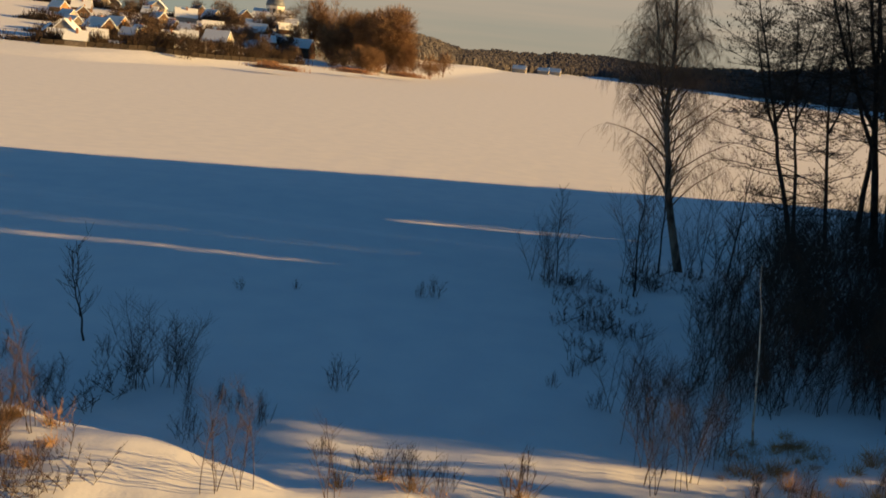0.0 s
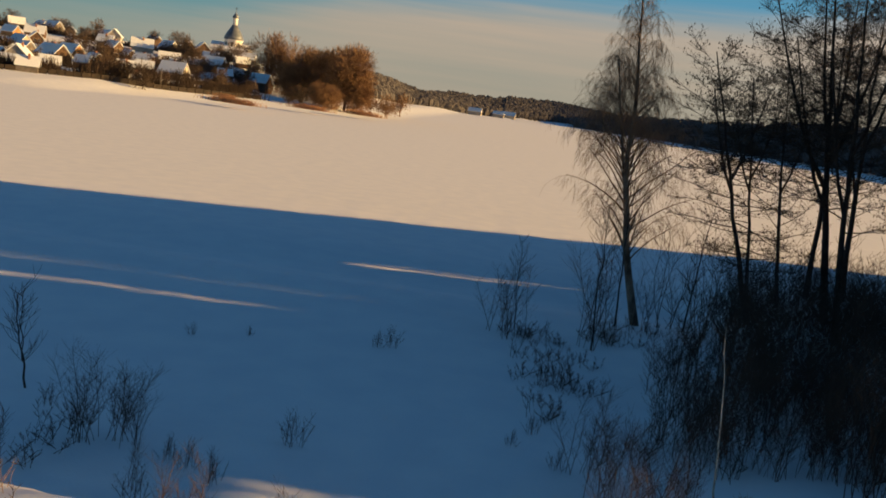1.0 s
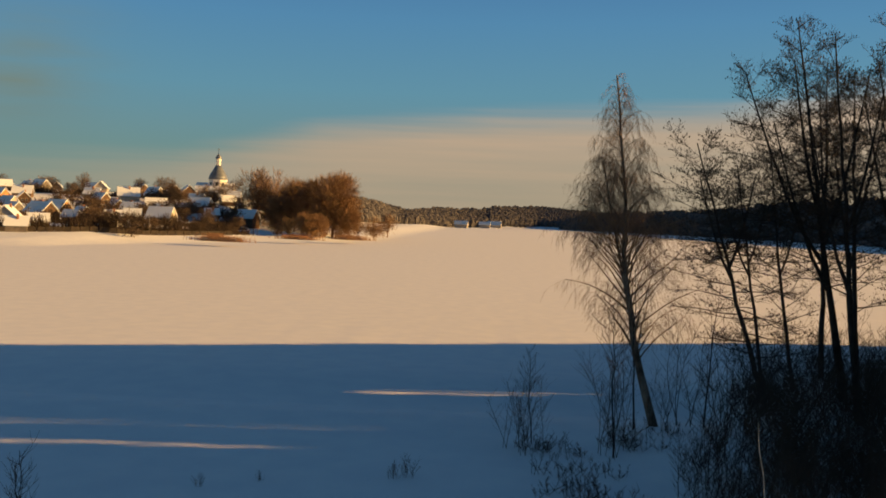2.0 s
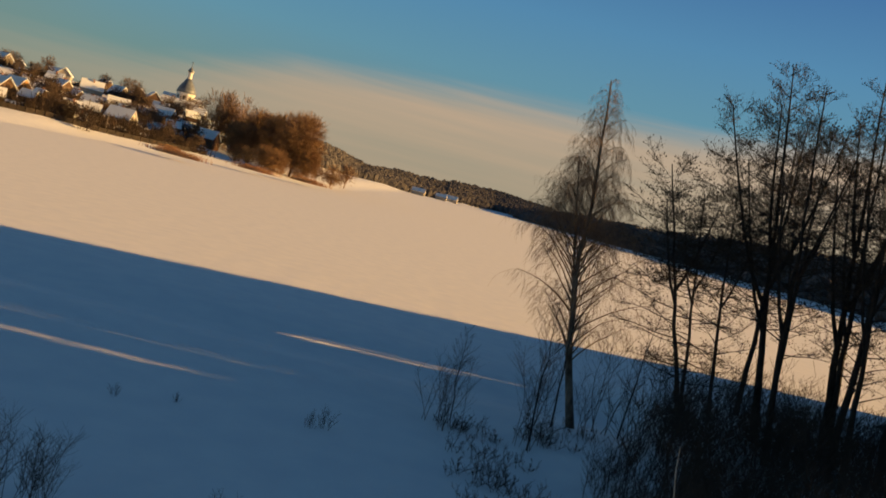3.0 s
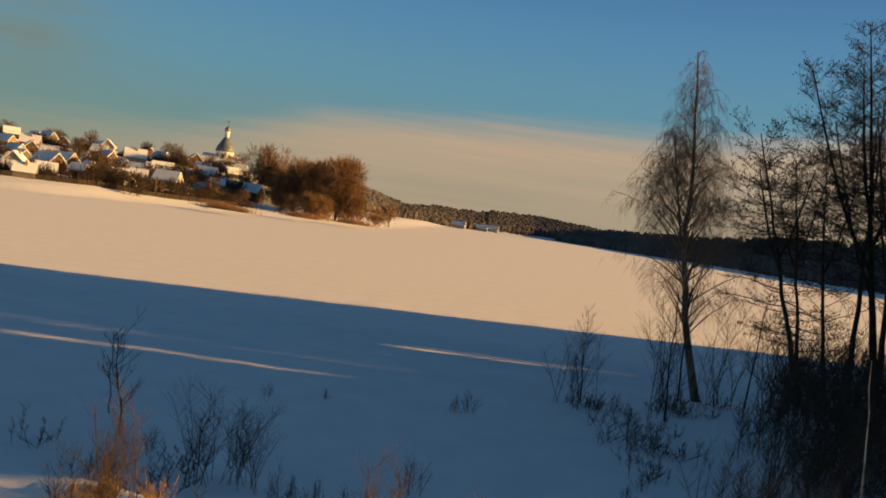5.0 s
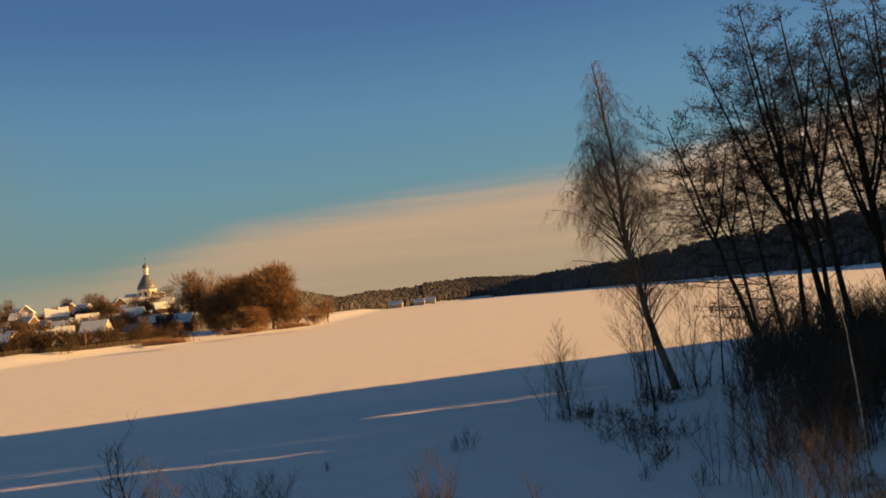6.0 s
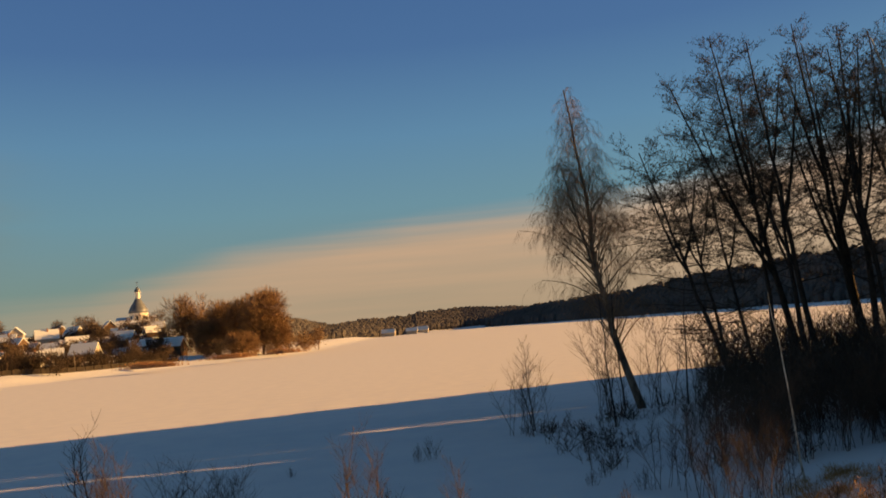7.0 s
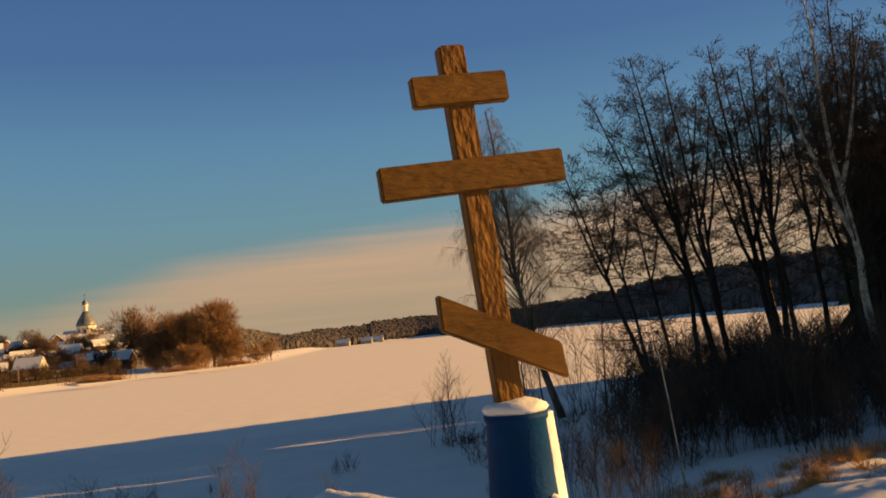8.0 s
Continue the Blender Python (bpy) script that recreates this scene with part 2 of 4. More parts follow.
def build_tree(ob, rng, trunk_pts, r0, bark, twig_mat, limbs, first, limb_len, rise, curl, twigs, twig_len, twig_pull, twig_r, subs, cones=0, leaders=(), inner=0.2):
    """Trunk, limbs and a crown of fine twigs under ob."""
    trunk, crown = Shape(), Shape()
    stems = [(trunk_pts, r0)] + list(leaders)
    for pts, r in stems:
        trunk.tube(pts, r * 1.2, 0.028, 8, 0.8)
    for si, (pts, r) in enumerate(stems):
        count = limbs if si == 0 else int(limbs * 0.6)
        for i in range(count):
            f = (first if si == 0 else 0.15) + (0.985 - (first if si == 0 else 0.15)) * ((i + rng.random()) / count)
            p, d = along(pts, f)
            az = i * 2.4 + rng.uniform(-0.5, 0.5) + si
            L = limb_len(f) * rng.uniform(0.65, 1.15)
            e = rise + (1.25 - rise) * max(0, f - 0.55) * 1.2 + rng.uniform(-0.15, 0.15)
            branch = bend(p, rand_dir(rng, az, e), L, 6, Vector((0, 0, curl)), rng, 0.14)
            rb = min(0.3 * r * (1 - f) + 0.008, 0.04)
            limb = Shape()
            limb.tube(branch, rb, 0.008, 4)
            part("limb", limb, twig_mat if bark is not ALDER_BARK else bark, ob)
            for j in range(max(2, int(twigs * min(1, L / 1.5)))):
                q, dq = along(branch, inner + (1 - inner) * rng.random())
                td = (dq * 0.7 + rand_dir(rng, rng.uniform(0, 6.28), rng.uniform(-0.2, 0.7))).normalized()
                tl = twig_len * min(1, 0.25 + L / 2.2)
                tw = bend(q, td, tl * rng.uniform(0.5, 1.3), 3, twig_pull, rng, 0.16)
                crown.tube(tw, twig_r * 1.3, twig_r * 0.6, 3)
                for k in range(subs):
                    u, du = along(tw, 0.25 + 0.75 * rng.random())
                    sd = (du * 0.8 + rand_dir(rng, rng.uniform(0, 6.28), rng.uniform(-0.4, 0.5)) * 0.8).normalized()
                    st = bend(u, sd, tl * rng.uniform(0.25, 0.6), 1, twig_pull, rng, 0.15)
                    crown.tube(st, twig_r, twig_r * 0.5, 3)
                    if cones and rng.random() < cones:
                        e2 = st[-1]
                        s = rng.uniform(0.03, 0.06)
                        crown.tube([e2 + Vector((0, 0, s)), e2, e2 - Vector((0, 0, s * 1.3))], 0.004, 0.004, 3)
                        for q2 in range(-6, -3):
                            crown.v[q2] = e2 + (crown.v[q2] - e2) * (s / 0.004) * 0.8
    part("trunk", trunk, bark, ob)
    part("crown", crown, twig_mat, ob, kind="stuff")


def lean_trunk(rng, top, n=10, sway=0.12, kink=0.0):
    """From the origin to top, with a slight wander and a kink near the foot."""
    top = Vector(top)
    pts = []
    for i in range(n + 1):
        f = i / n
        p = top * f + Vector((rng.uniform(-sway, sway), rng.uniform(-sway, sway), 0)) * math.sin(math.pi * f)
        p.x += kink * math.sin(math.pi * f) * (1 - f)
        pts.append(p)
    return pts


def at_ground(x, y, sink=0.05):
    return pose(x, y, height(x, y) - sink)


# the tall birch on the shore
rng = random.Random(11)
birch = thing("birch_tree", at_ground(11.16, 42.2, 0.3), "tall leafless silver birch with drooping twigs on snowy shore", "tree", "shore trees")
tp = lean_trunk(rng, (-2.35, 0.0, 16.1), 12, 0.1, -0.9)
lead_start = along(tp, 0.36)[0]
leader = [lead_start + Vector((-0.7 * f ** 0.8 - 0.7 * f, 0.3 * f, 6.5 * f)) for f in (0, 0.2, 0.4, 0.6, 0.8, 1)]
build_tree(birch, rng, tp, 0.19, BIRCH_BARK, BIRCH_TWIG, 98, 0.2, lambda f: 0.3 + (3.2 if f < 0.42 else 2.8 * ((1 - f) / 0.58) ** 0.9), 0.95, -0.4, 15, 1.15, Vector((0, 0, -1.6)), 0.0038, 6, leaders=[(leader, 0.07)], inner=0.42)

# a second, white-barked birch among the alders
rng = random.Random(12)
birch2 = thing("birch_tree", at_ground(24.4, 36, 0.3), "white-barked leafless birch among dark alders", "tree", "shore trees")
tp = lean_trunk(rng, (-1.2, 0.4, 18.5), 12, 0.2)
leads = []
for f0, dx, dy, dz in ((0.38, -2.6, 0.4, 8.5), (0.5, 1.9, 0.2, 7.0)):
    s0 = along(tp, f0)[0]
    leads.append(([s0 + Vector((dx * f ** 0.85, dy * f, dz * f)) for f in (0, 0.2, 0.4, 0.6, 0.8, 1)], 0.1))
build_tree(birch2, rng, tp, 0.2, WHITE_BARK, ALDER_TWIG, 44, 0.25, lambda f: 0.6 + 3.2 * (1 - f) ** 0.7, 0.7, -0.3, 10, 1.2, Vector((0, 0, -1.3)), 0.008, 4, leaders=leads)


def alder(seed, x, y, top, r, forks, limbs, label, first=0.22, reach=3.4, rise=0.3, twigs=11):
    rng = random.Random(seed)
    ob = thing("alder_tree", at_ground(x, y, 0.3), label, "tree", "shore trees")
    tp = lean_trunk(rng, top, 12, 0.08, -0.12)
    leads = []
    for f0, dx, dy, dz in forks:
        s0 = along(tp, f0)[0]
        leads.append(([s0 + Vector((dx * f ** 0.75, dy * f, dz * f)) for f in (0, 0.2, 0.4, 0.6, 0.8, 1)], r * 0.5))
    build_tree(ob, rng, tp, r, ALDER_BARK, ALDER_TWIG, limbs, first, lambda f: 0.5 + reach * 1.1 * (1 - f) ** 0.55 * min(1, 0.4 + f), rise, rise / 2, twigs, 0.8, Vector((0, 0, 0.05)), 0.0062, 7, 0.25, leads, 0.35)
    return ob


alder(21, 18.0, 48, (-4.2, 0, 14.0), 0.15, ((0.5, -1.8, 0.2, 5.2), (0.55, 1.2, 0.2, 4.8)), 40, "leaning dark alder with small cones at the lake edge", 0.2, 4.6, 0.0, 12)
alder(22, 18.2, 49, (-2.0, 0.3, 13.0), 0.11, ((0.55, -1.4, 0.2, 4.0), (0.6, 1.0, 0.3, 4.0)), 28, "slender dark leafless alder beside a leaning one", 0.25, 3.8, 0.05, 12)
alder(23, 22.6, 50, (-3.4, 0, 20.5), 0.21, ((0.3, -3.2, 0.3, 9.0), (0.42, 2.2, 0.4, 9.5), (0.5, -1.8, -0.5, 8.0), (0.36, -4.6, 0.3, 10.4)), 40, "tall forked dark alder with a clumpy crown", 0.3, 3.6, 0.2, 14)
alder(24, 21.4, 45, (-1.9, 0.4, 18.8), 0.17, ((0.35, -2.0, 0.4, 8.0), (0.5, 1.6, 0.3, 7.0)), 28, "tall dark leafless alder with upright forks", 0.3, 3.0)
STAND_B = alder(25, 26.4, 50, (-2.2, 0, 21.0), 0.22, ((0.3, -2.6, 0.3, 10.0), (0.4, 2.4, 0.3, 9.0), (0.55, -1.5, 0.4, 7.0)), 32, "thick-stemmed dark alder forked above the brush", 0.3, 3.2)
STAND_C = alder(26, 27.6, 46, (-0.9, 0.3, 19.0), 0.16, ((0.4, 1.8, 0.3, 8.0), (0.5, -1.6, 0.3, 7.5)), 28, "dark leafless alder in a dense stand", 0.3, 3.0)
alder(27, 31.0, 49, (-1.5, 0.3, 20.0), 0.18, ((0.35, -2.0, 0.3, 9.0), (0.5, 1.8, 0.3, 8.0)), 28, "dark leafless alder at the edge of a stand", 0.28, 3.2)
alder(30, 24.4, 43, (-1.6, 0.3, 17.5), 0.15, ((0.4, -1.8, 0.3, 7.5), (0.5, 1.6, 0.3, 7.0)), 28, "dark leafless alder inside a dense stand", 0.25, 3.2)
STAND_D = alder(31, 34.0, 47, (-1.5, 0.3, 20.0), 0.2, ((0.35, -2.4, 0.3, 9.0), (0.5, 1.8, 0.3, 8.0)), 28, "broad dark alder deep in the stand", 0.2, 3.4)
alder(32, 29.0, 55, (-1.8, 0.3, 21.0), 0.2, ((0.3, -2.4, 0.3, 10.0), (0.45, 2.0, 0.3, 9.0)), 28, "tall dark alder behind the stand", 0.2, 3.4)
alder(33, 36.0, 57, (-1.0, 0.3, 21.0), 0.2, ((0.3, -2.4, 0.3, 10.0), (0.45, 2.0, 0.3, 9.0)), 28, "tall dark alder at the back of the stand", 0.2, 3.4)
STAND = [alder(28, 20.6, 52, (-1.8, 0.3, 13.5), 0.12, ((0.5, 1.2, 0.3, 5.0),), 22, "half-grown dark alder with a spreading top", 0.3, 3.0)]
alder(29, 30.5, 41, (-1.3, 0.2, 17.0), 0.15, ((0.4, -1.8, 0.3, 7.0),), 24, "dark leafless alder above thick brush", 0.28, 3.0)


for ob, x, y, turn, word in ((STAND_C, 29.8, 44, 40, "straight bare alder above the brush"), (STAND_D, 33.0, 51, 150, "old dark alder with a broad bare crown"),
                           (STAND_B, 38.0, 50, 200, "bare dark alder at the rear of the stand"), (STAND_C, 25.6, 39.5, 110, "bare alder with upright dark stems"), (STAND_D, 27.2, 60, 300, "dark alder behind its neighbours"),
                           (STAND_B, 33.5, 43, 20, "dark alder with many upright forks"), (STAND_C, 35.5, 40, 320, "bare dark alder beside the white birch"), (STAND_D, 41.0, 55, 80, "large bare alder far back in the stand"),
                           (STAND_B, 30.0, 47.5, 120, "bare alder squeezed between two thick trunks"), (STAND_D, 25.0, 46, 260, "tall bare alder with a leaning crown"), (STAND_C, 32.0, 38, 190, "bare alder near the open bank"),
                           (STAND_B, 35.5, 52, 330, "bare dark alder with a tangled crown"), (STAND_C, 23.5, 56, 60, "slender alder at the water side"), (STAND_D, 38.0, 44, 20, "broad bare alder at the stand's edge")):
    tagged(copy_thing(ob, at_ground(x, y, 0.3) @ pose(0, 0, 0, 0, 0, turn)), word)


# ---- shrubs and saplings ----
def shrub_shape(rng, stems, tall, spread, twigs, r=0.012, upright=0.8, fine=0.009):
    all_stems, tw = [], Shape()
    for i in range(stems):
        st = Shape()
        all_stems.append(st)
        az = rng.uniform(0, 6.28)
        base = Vector((rng.uniform(-0.3, 0.3) * spread, rng.uniform(-0.3, 0.3) * spread, 0))
        d = rand_dir(rng, az, rng.uniform(upright, 1.5))
        L = tall * rng.uniform(0.55, 1.1)
        pts = bend(base, d, L, 7, Vector((0, 0, 0.3)), rng, 0.16)
        st.tube(pts, r * rng.uniform(0.8, 1.4), 0.005, 4)
        for j in range(twigs):
            p, dd = along(pts, 0.25 + 0.75 * rng.random())
            t = bend(p, (dd * 0.6 + rand_dir(rng, rng.uniform(0, 6.28), 0.2)).normalized(), L * rng.uniform(0.1, 0.3), 2, Vector((0, 0, 0.35)), rng, 0.2)
            tw.tube(t, fine, fine * 0.5, 3)
            if rng.random() < 0.7:
                u, du = along(t, 0.5)
                tw.tube(bend(u, (du + rand_dir(rng, rng.uniform(0, 6.28), 0.3) * 0.7).normalized(), L * 0.1, 2, Vector((0, 0, 0.4)), rng, 0.1), fine * 0.7, fine * 0.4, 3)
    return all_stems, tw


def make_shrub(seed, label, name="shrub", mat=SHRUB_TWIG, **kw):
    rng = random.Random(seed)
    st, tw = shrub_shape(rng, **kw)
    ob = thing(name, pose(0, 0, -50), label, "shrub", "shore brush")
    for one in st:
        part("stem", one, mat, ob)
    part("brush", tw, mat, ob, kind="stuff")
    return ob


BRUSH = [
    make_shrub(31, "dense leafless willow brush standing in shaded snow", stems=11, tall=3.0, spread=2.6, twigs=28, fine=0.007, r=0.010, upright=1.1),
    make_shrub(32, "thin upright leafless willow brush in snow", stems=8, tall=3.4, spread=1.8, twigs=24, fine=0.0065, r=0.010, upright=1.15),
    make_shrub(33, "low tangled brown brush in snow", stems=11, tall=1.3, spread=2.4, twigs=13, upright=0.5),
    make_shrub(34, "tall thin leafless saplings clumped in snow", stems=6, tall=4.6, spread=1.4, twigs=14, r=0.018, upright=1.15),
]
LOW = make_shrub(35, "small dry brown weed stalks in snow", name="weed", stems=13, tall=0.8, spread=0.7, twigs=14, r=0.004, upright=1.2, fine=0.0026)
FINE = make_shrub(36, "feathery bare willow shoots standing in snow", stems=7, tall=2.7, spread=1.3, twigs=30, r=0.009, upright=1.3, fine=0.0034)
THIN = make_shrub(37, "thin reddish bare shoots on the sunlit drift", stems=4, tall=2.2, spread=0.7, twigs=26, r=0.009, upright=1.25, fine=0.0035)
used = set()


def plant(ob, x, y, scale, turn, label=""):
    m = at_ground(x, y) @ pose(0, 0, 0, 0, 0, turn)
    if ob not in used:
        used.add(ob)
        c = ob
        c.matrix_world = m
    else:
        c = copy_thing(ob, m)
    c.scale = (scale, scale, scale)
    if label:
        c["label"] = label
    return c


rng = random.Random(5)
# the thicket below the alders
for i in range(210):
    x, y = rng.uniform(7.0, 27), rng.uniform(20.5, 38)
    if x < 7.6 + 0.24 * max(0, y - 24) + rng.uniform(0, 1.4):
        continue
    if (y < 24.6 and x > 9.4) or y > 32:
        continue
    plant(BRUSH[rng.choice((0, 0, 0, 1, 3))], x, y, rng.uniform(0.55, 0.85) + 0.012 * (y - 22), rng.uniform(0, 360))
for i in range(50):
    y = rng.uniform(24.5, 38)
    x = 8.6 + 0.24 * (y - 24) + 8 * rng.random() ** 1.4
    plant(BRUSH[rng.choice((0, 0, 2, 2, 1))], x, y, rng.uniform(0.5, 0.8), rng.uniform(0, 360))
for i in range(22):
    f = rng.random()
    plant(BRUSH[2], 5.0 + 7 * f + rng.uniform(-0.8, 0.8), 36.5 + 2.5 * f + rng.uniform(-1.2, 1.2), rng.uniform(0.35, 0.7), rng.uniform(0, 360))
for i in range(16):
    plant(BRUSH[2], rng.uniform(5.2, 8.5), rng.uniform(27, 35), rng.uniform(0.4, 0.75), rng.uniform(0, 360))
# brush clumps that stand alone
for x, y, ob, k in ((5.2, 36.6, FINE, 1.2), (4.5, 37.4, FINE, 1.1), (8.6, 36.6, FINE, 1.5), (9.2, 41, BRUSH[3], 1.0), (12.6, 43, BRUSH[3], 1.05), (11.0, 40.2, FINE, 1.2), (13.4, 40, BRUSH[3], 1.1),
                    (-5.2, 20.8, FINE, 0.85), (-5.0, 21.0, BRUSH[1], 0.7), (-4.5, 21.3, BRUSH[1], 0.62), (-5.6, 20.6, BRUSH[2], 0.7), (-6.4, 18.7, BRUSH[0], 0.42), (-4.4, 21.4, FINE, 0.75), (-5.9, 21.2, BRUSH[2], 0.6), (-6.5, 18.6, BRUSH[2], 0.75), (-5.9, 19.0, BRUSH[2], 0.6), (-9.6, 21.8, BRUSH[2], 0.6), (-4.0, 20.9, FINE, 0.6),
                    (7.5, 19.0, FINE, 0.95), (8.2, 19.8, FINE, 1.0), (7.3, 21.8, FINE, 1.0), (8.9, 21.5, FINE, 1.1), (7.4, 20.3, FINE, 0.9), (7.9, 22.6, BRUSH[0], 0.75), (6.9, 23.4, FINE, 0.9),
                    (-0.7, 13.9, THIN, 0.95), (-0.2, 14.2, THIN, 0.85), (1.2, 14.6, THIN, 0.7), (-3.0, 18.4, THIN, 0.6), (-4.4, 14.8, THIN, 0.8), (-5.0, 15.2, THIN, 0.9), (-4.7, 14.2, THIN, 0.75)):
    plant(ob, x, y, k, rng.uniform(0, 360))
# young stems along the far edge of the grassy bank
for i in range(46):
    y = rng.uniform(22.6, 27)
    x = rng.uniform(9.6, 24)
    plant((BRUSH[1], BRUSH[3], FINE, BRUSH[1])[i % 4], x, y, rng.uniform(0.45, 0.95), rng.uniform(0, 360))
# the dark tangle of brush under the alders, too dense to count
wall = Shape()
for i in range(400):
    x, y = rng.uniform(10.5, 37), rng.uniform(30, 53)
    if x < 9.8 + 0.24 * (y - 24) + rng.uniform(0, 1.6):
        continue
    stems, twigs = shrub_shape(rng, stems=7, tall=rng.uniform(2.4, 3.6) + 0.03 * (y - 30), spread=3.0, twigs=13, r=0.012, upright=1.0, fine=0.011)
    m = at_ground(x, y)
    for piece in (*stems, twigs):
        k = len(wall.v)
        wall.v += [m @ p for p in piece.v]
        wall.f += [tuple(k + q for q in f) for f in piece.f]
tagged(new("brush_thicket", wall.mesh("brush_thicket", SHRUB_TWIG)), "dense dark leafless brush under the alders", "shrub", kind="stuff")
for x, y, s in ((0.3, 32.5, 0.8), (0.8, 32.8, 1.0), (-0.45, 22.5, 1.2), (-6.0, 30.5, 0.6), (-4.2, 31.5, 0.5), (-2.4, 20.2, 0.9), (-3.0, 20.6, 0.8), (-1.6, 19.6, 1.0), (-7.0, 22.6, 0.8),
                (4.5, 17.4, 1.3), (1.8, 17.2, 1.0), (2.4, 16.8, 1.1), (3.0, 17.0, 0.9), (1.2, 17.6, 0.8), (2.0, 18.8, 0.6), (0.2, 18.2, 0.7), (-2.6, 17.6, 1.0), (9.7, 19.6, 0.9), (10.6, 19.2, 1.1), (12.4, 19.8, 1.0), (6.4, 23.6, 0.8), (5.8, 26, 0.8), (5.2, 24.8, 0.6)):
    plant(LOW, x, y, s, rng.uniform(0, 360))


def sapling(seed, x, y, top, r, bark, label, twigs=22, tl=0.9):
    rng = random.Random(seed)
    ob = thing("sapling", at_ground(x, y), label, "tree", "saplings")
    st, tw = Shape(), Shape()
    pts = lean_trunk(rng, top, 8, 0.08)
    st.tube(pts, r, 0.008, 5)
    for j in range(twigs):
        p, dd = along(pts, 0.25 + 0.75 * rng.random())
        L = tl * rng.uniform(0.5, 1.1)
        t = bend(p, rand_dir(rng, rng.uniform(0, 6.28), rng.uniform(0.4, 1.0)), L, 4, Vector((0, 0, 0.5)), rng, 0.12)
        tw.tube(t, 0.009, 0.004, 3)
        for k in range(3):
            u, du = along(t, rng.uniform(0.3, 1))
            tw.tube(bend(u, (du + rand_dir(rng, rng.uniform(0, 6.28), 0.3) * 0.7).normalized(), L * 0.4, 2, Vector((0, 0, 0.3)), rng, 0.1), 0.006, 0.003, 3)
    part("trunk", st, bark, ob)
    part("brush", tw, SHRUB_TWIG, ob, kind="stuff")


sapling(41, 10.3, 22.5, (-0.87, -1.15, 5.0), 0.034, WHITE_BARK, "slender white-barked birch sapling on the snowy bank", 10, 0.5)
sapling(42, -8.1, 23.5, (-0.5, 0.2, 2.55), 0.035, ALDER_BARK, "young dark leafless tree alone on the snow", 26, 0.9)
sapling(43, -9.3, 25.5, (-0.2, 0.1, 2.4), 0.02, ALDER_BARK, "thin dark sapling standing in snow", 14, 0.6)
sapling(44, 8.5, 36.4, (-0.2, 0.1, 6.0), 0.045, ALDER_BARK, "young leafless birch beside the tall one", 34, 1.0)
sapling(45, 13.4, 42.5, (0.5, 0.1, 6.5), 0.05, ALDER_BARK, "young forked tree on the shore", 34, 1.2)
sapling(46, 10.0, 41, (-0.2, 0.1, 7.2), 0.05, ALDER_BARK, "young dark tree beside the tall birch", 40, 1.1)
sapling(47, 5.4, 38.4, (-0.2, 0.1, 3.9), 0.03, ALDER_BARK, "thin leafless sapling at the ice edge", 26, 0.8)


def tuft_shape(rng, blades, tall, spread):
    s = Shape()
    for i in range(blades):
        base = Vector((rng.gauss(0, spread), rng.gauss(0, spread), 0))
        pts = bend(base, rand_dir(rng, rng.uniform(0, 6.28), rng.uniform(0.8, 1.5)), tall * rng.uniform(0.5, 1.1), 3, Vector((0.3, 0, -0.5)), rng, 0.15)
        s.tube(pts, 0.009, 0.004, 3)
    return s


TUFTS = []
for k, (b, tl, sp) in enumerate(((60, 0.5, 0.16), (50, 0.8, 0.14), (36, 0.38, 0.30))):
    ob = thing("grass_tuft", pose(0, 0, -50), "dry golden grass tuft poking out of snow", "grass", "dry grass")
    part("blade", tuft_shape(random.Random(50 + k), b, tl, sp), GRASS, ob, kind="stuff")
    TUFTS.append(ob)
clusters = [(rng.uniform(9.6, 17), rng.uniform(17.8, 22.2)) for i in range(26)]
for i in range(190):
    cx, cy = clusters[i % 26]
    plant(TUFTS[rng.choice((0, 1, 2, 2))], rng.gauss(cx, 0.55), rng.gauss(cy, 0.3), rng.uniform(0.3, 0.85), rng.uniform(0, 360))
for i in range(16):
    plant(TUFTS[rng.choice((0, 1))], rng.uniform(-6.0, -3.6), rng.uniform(13.6, 15.4), rng.uniform(0.4, 0.8), rng.uniform(0, 360))
for x, y in ((4.5, 17.4), (2.4, 16.6), (1.7, 17.0), (1.0, 16.4), (3.0, 16.2)):
    plant(TUFTS[1], x, y, 0.7, rng.uniform(0, 360))
for i in range(12):
    plant(BRUSH[rng.choice((1, 2))], rng.uniform(-5.6, -3.0), rng.uniform(12.6, 14.4), rng.uniform(0.4, 0.6), rng.uniform(0, 360), "reddish bare twigs on the sunlit drift")


# ---- chapel roof with its cross ----
RIDGE = Vector((-0.407, 0.913, 0)).normalized()
chapel = thing("chapel", pose(2.42, 0.16, 0, 0, 0, math.degrees(math.atan2(RIDGE.y, RIDGE.x)) - 90), "small wooden chapel with a thick snow roof and blue drum", "chapel")
base_z = height(2.42, 0.16) - 0.1
RZ, HALF, WIDE, EAVE = 4.072, 1.33, 1.0, 2.8
s = Shape()
s.poly([(-0.85, -HALF + 0.15, base_z), (0.85, -HALF + 0.15, base_z), (0.85, -HALF + 0.15, EAVE + 0.1), (0, -HALF + 0.15, RZ - 0.16), (-0.85, -HALF + 0.15, EAVE + 0.1)], (0, 2 * HALF - 0.3, 0))
part("wall", s, LOG_WOOD, chapel, smooth=False)
for side in (-1, 1):
    s = Shape()
    s.poly([(0, -HALF, RZ - 0.12), (side * WIDE, -HALF, EAVE), (side * WIDE, -HALF, EAVE - 0.04), (0, -HALF, RZ - 0.17)], (0, 2 * HALF, 0))
    part("roof_boards", s, LOG_WOOD, chapel, smooth=False)
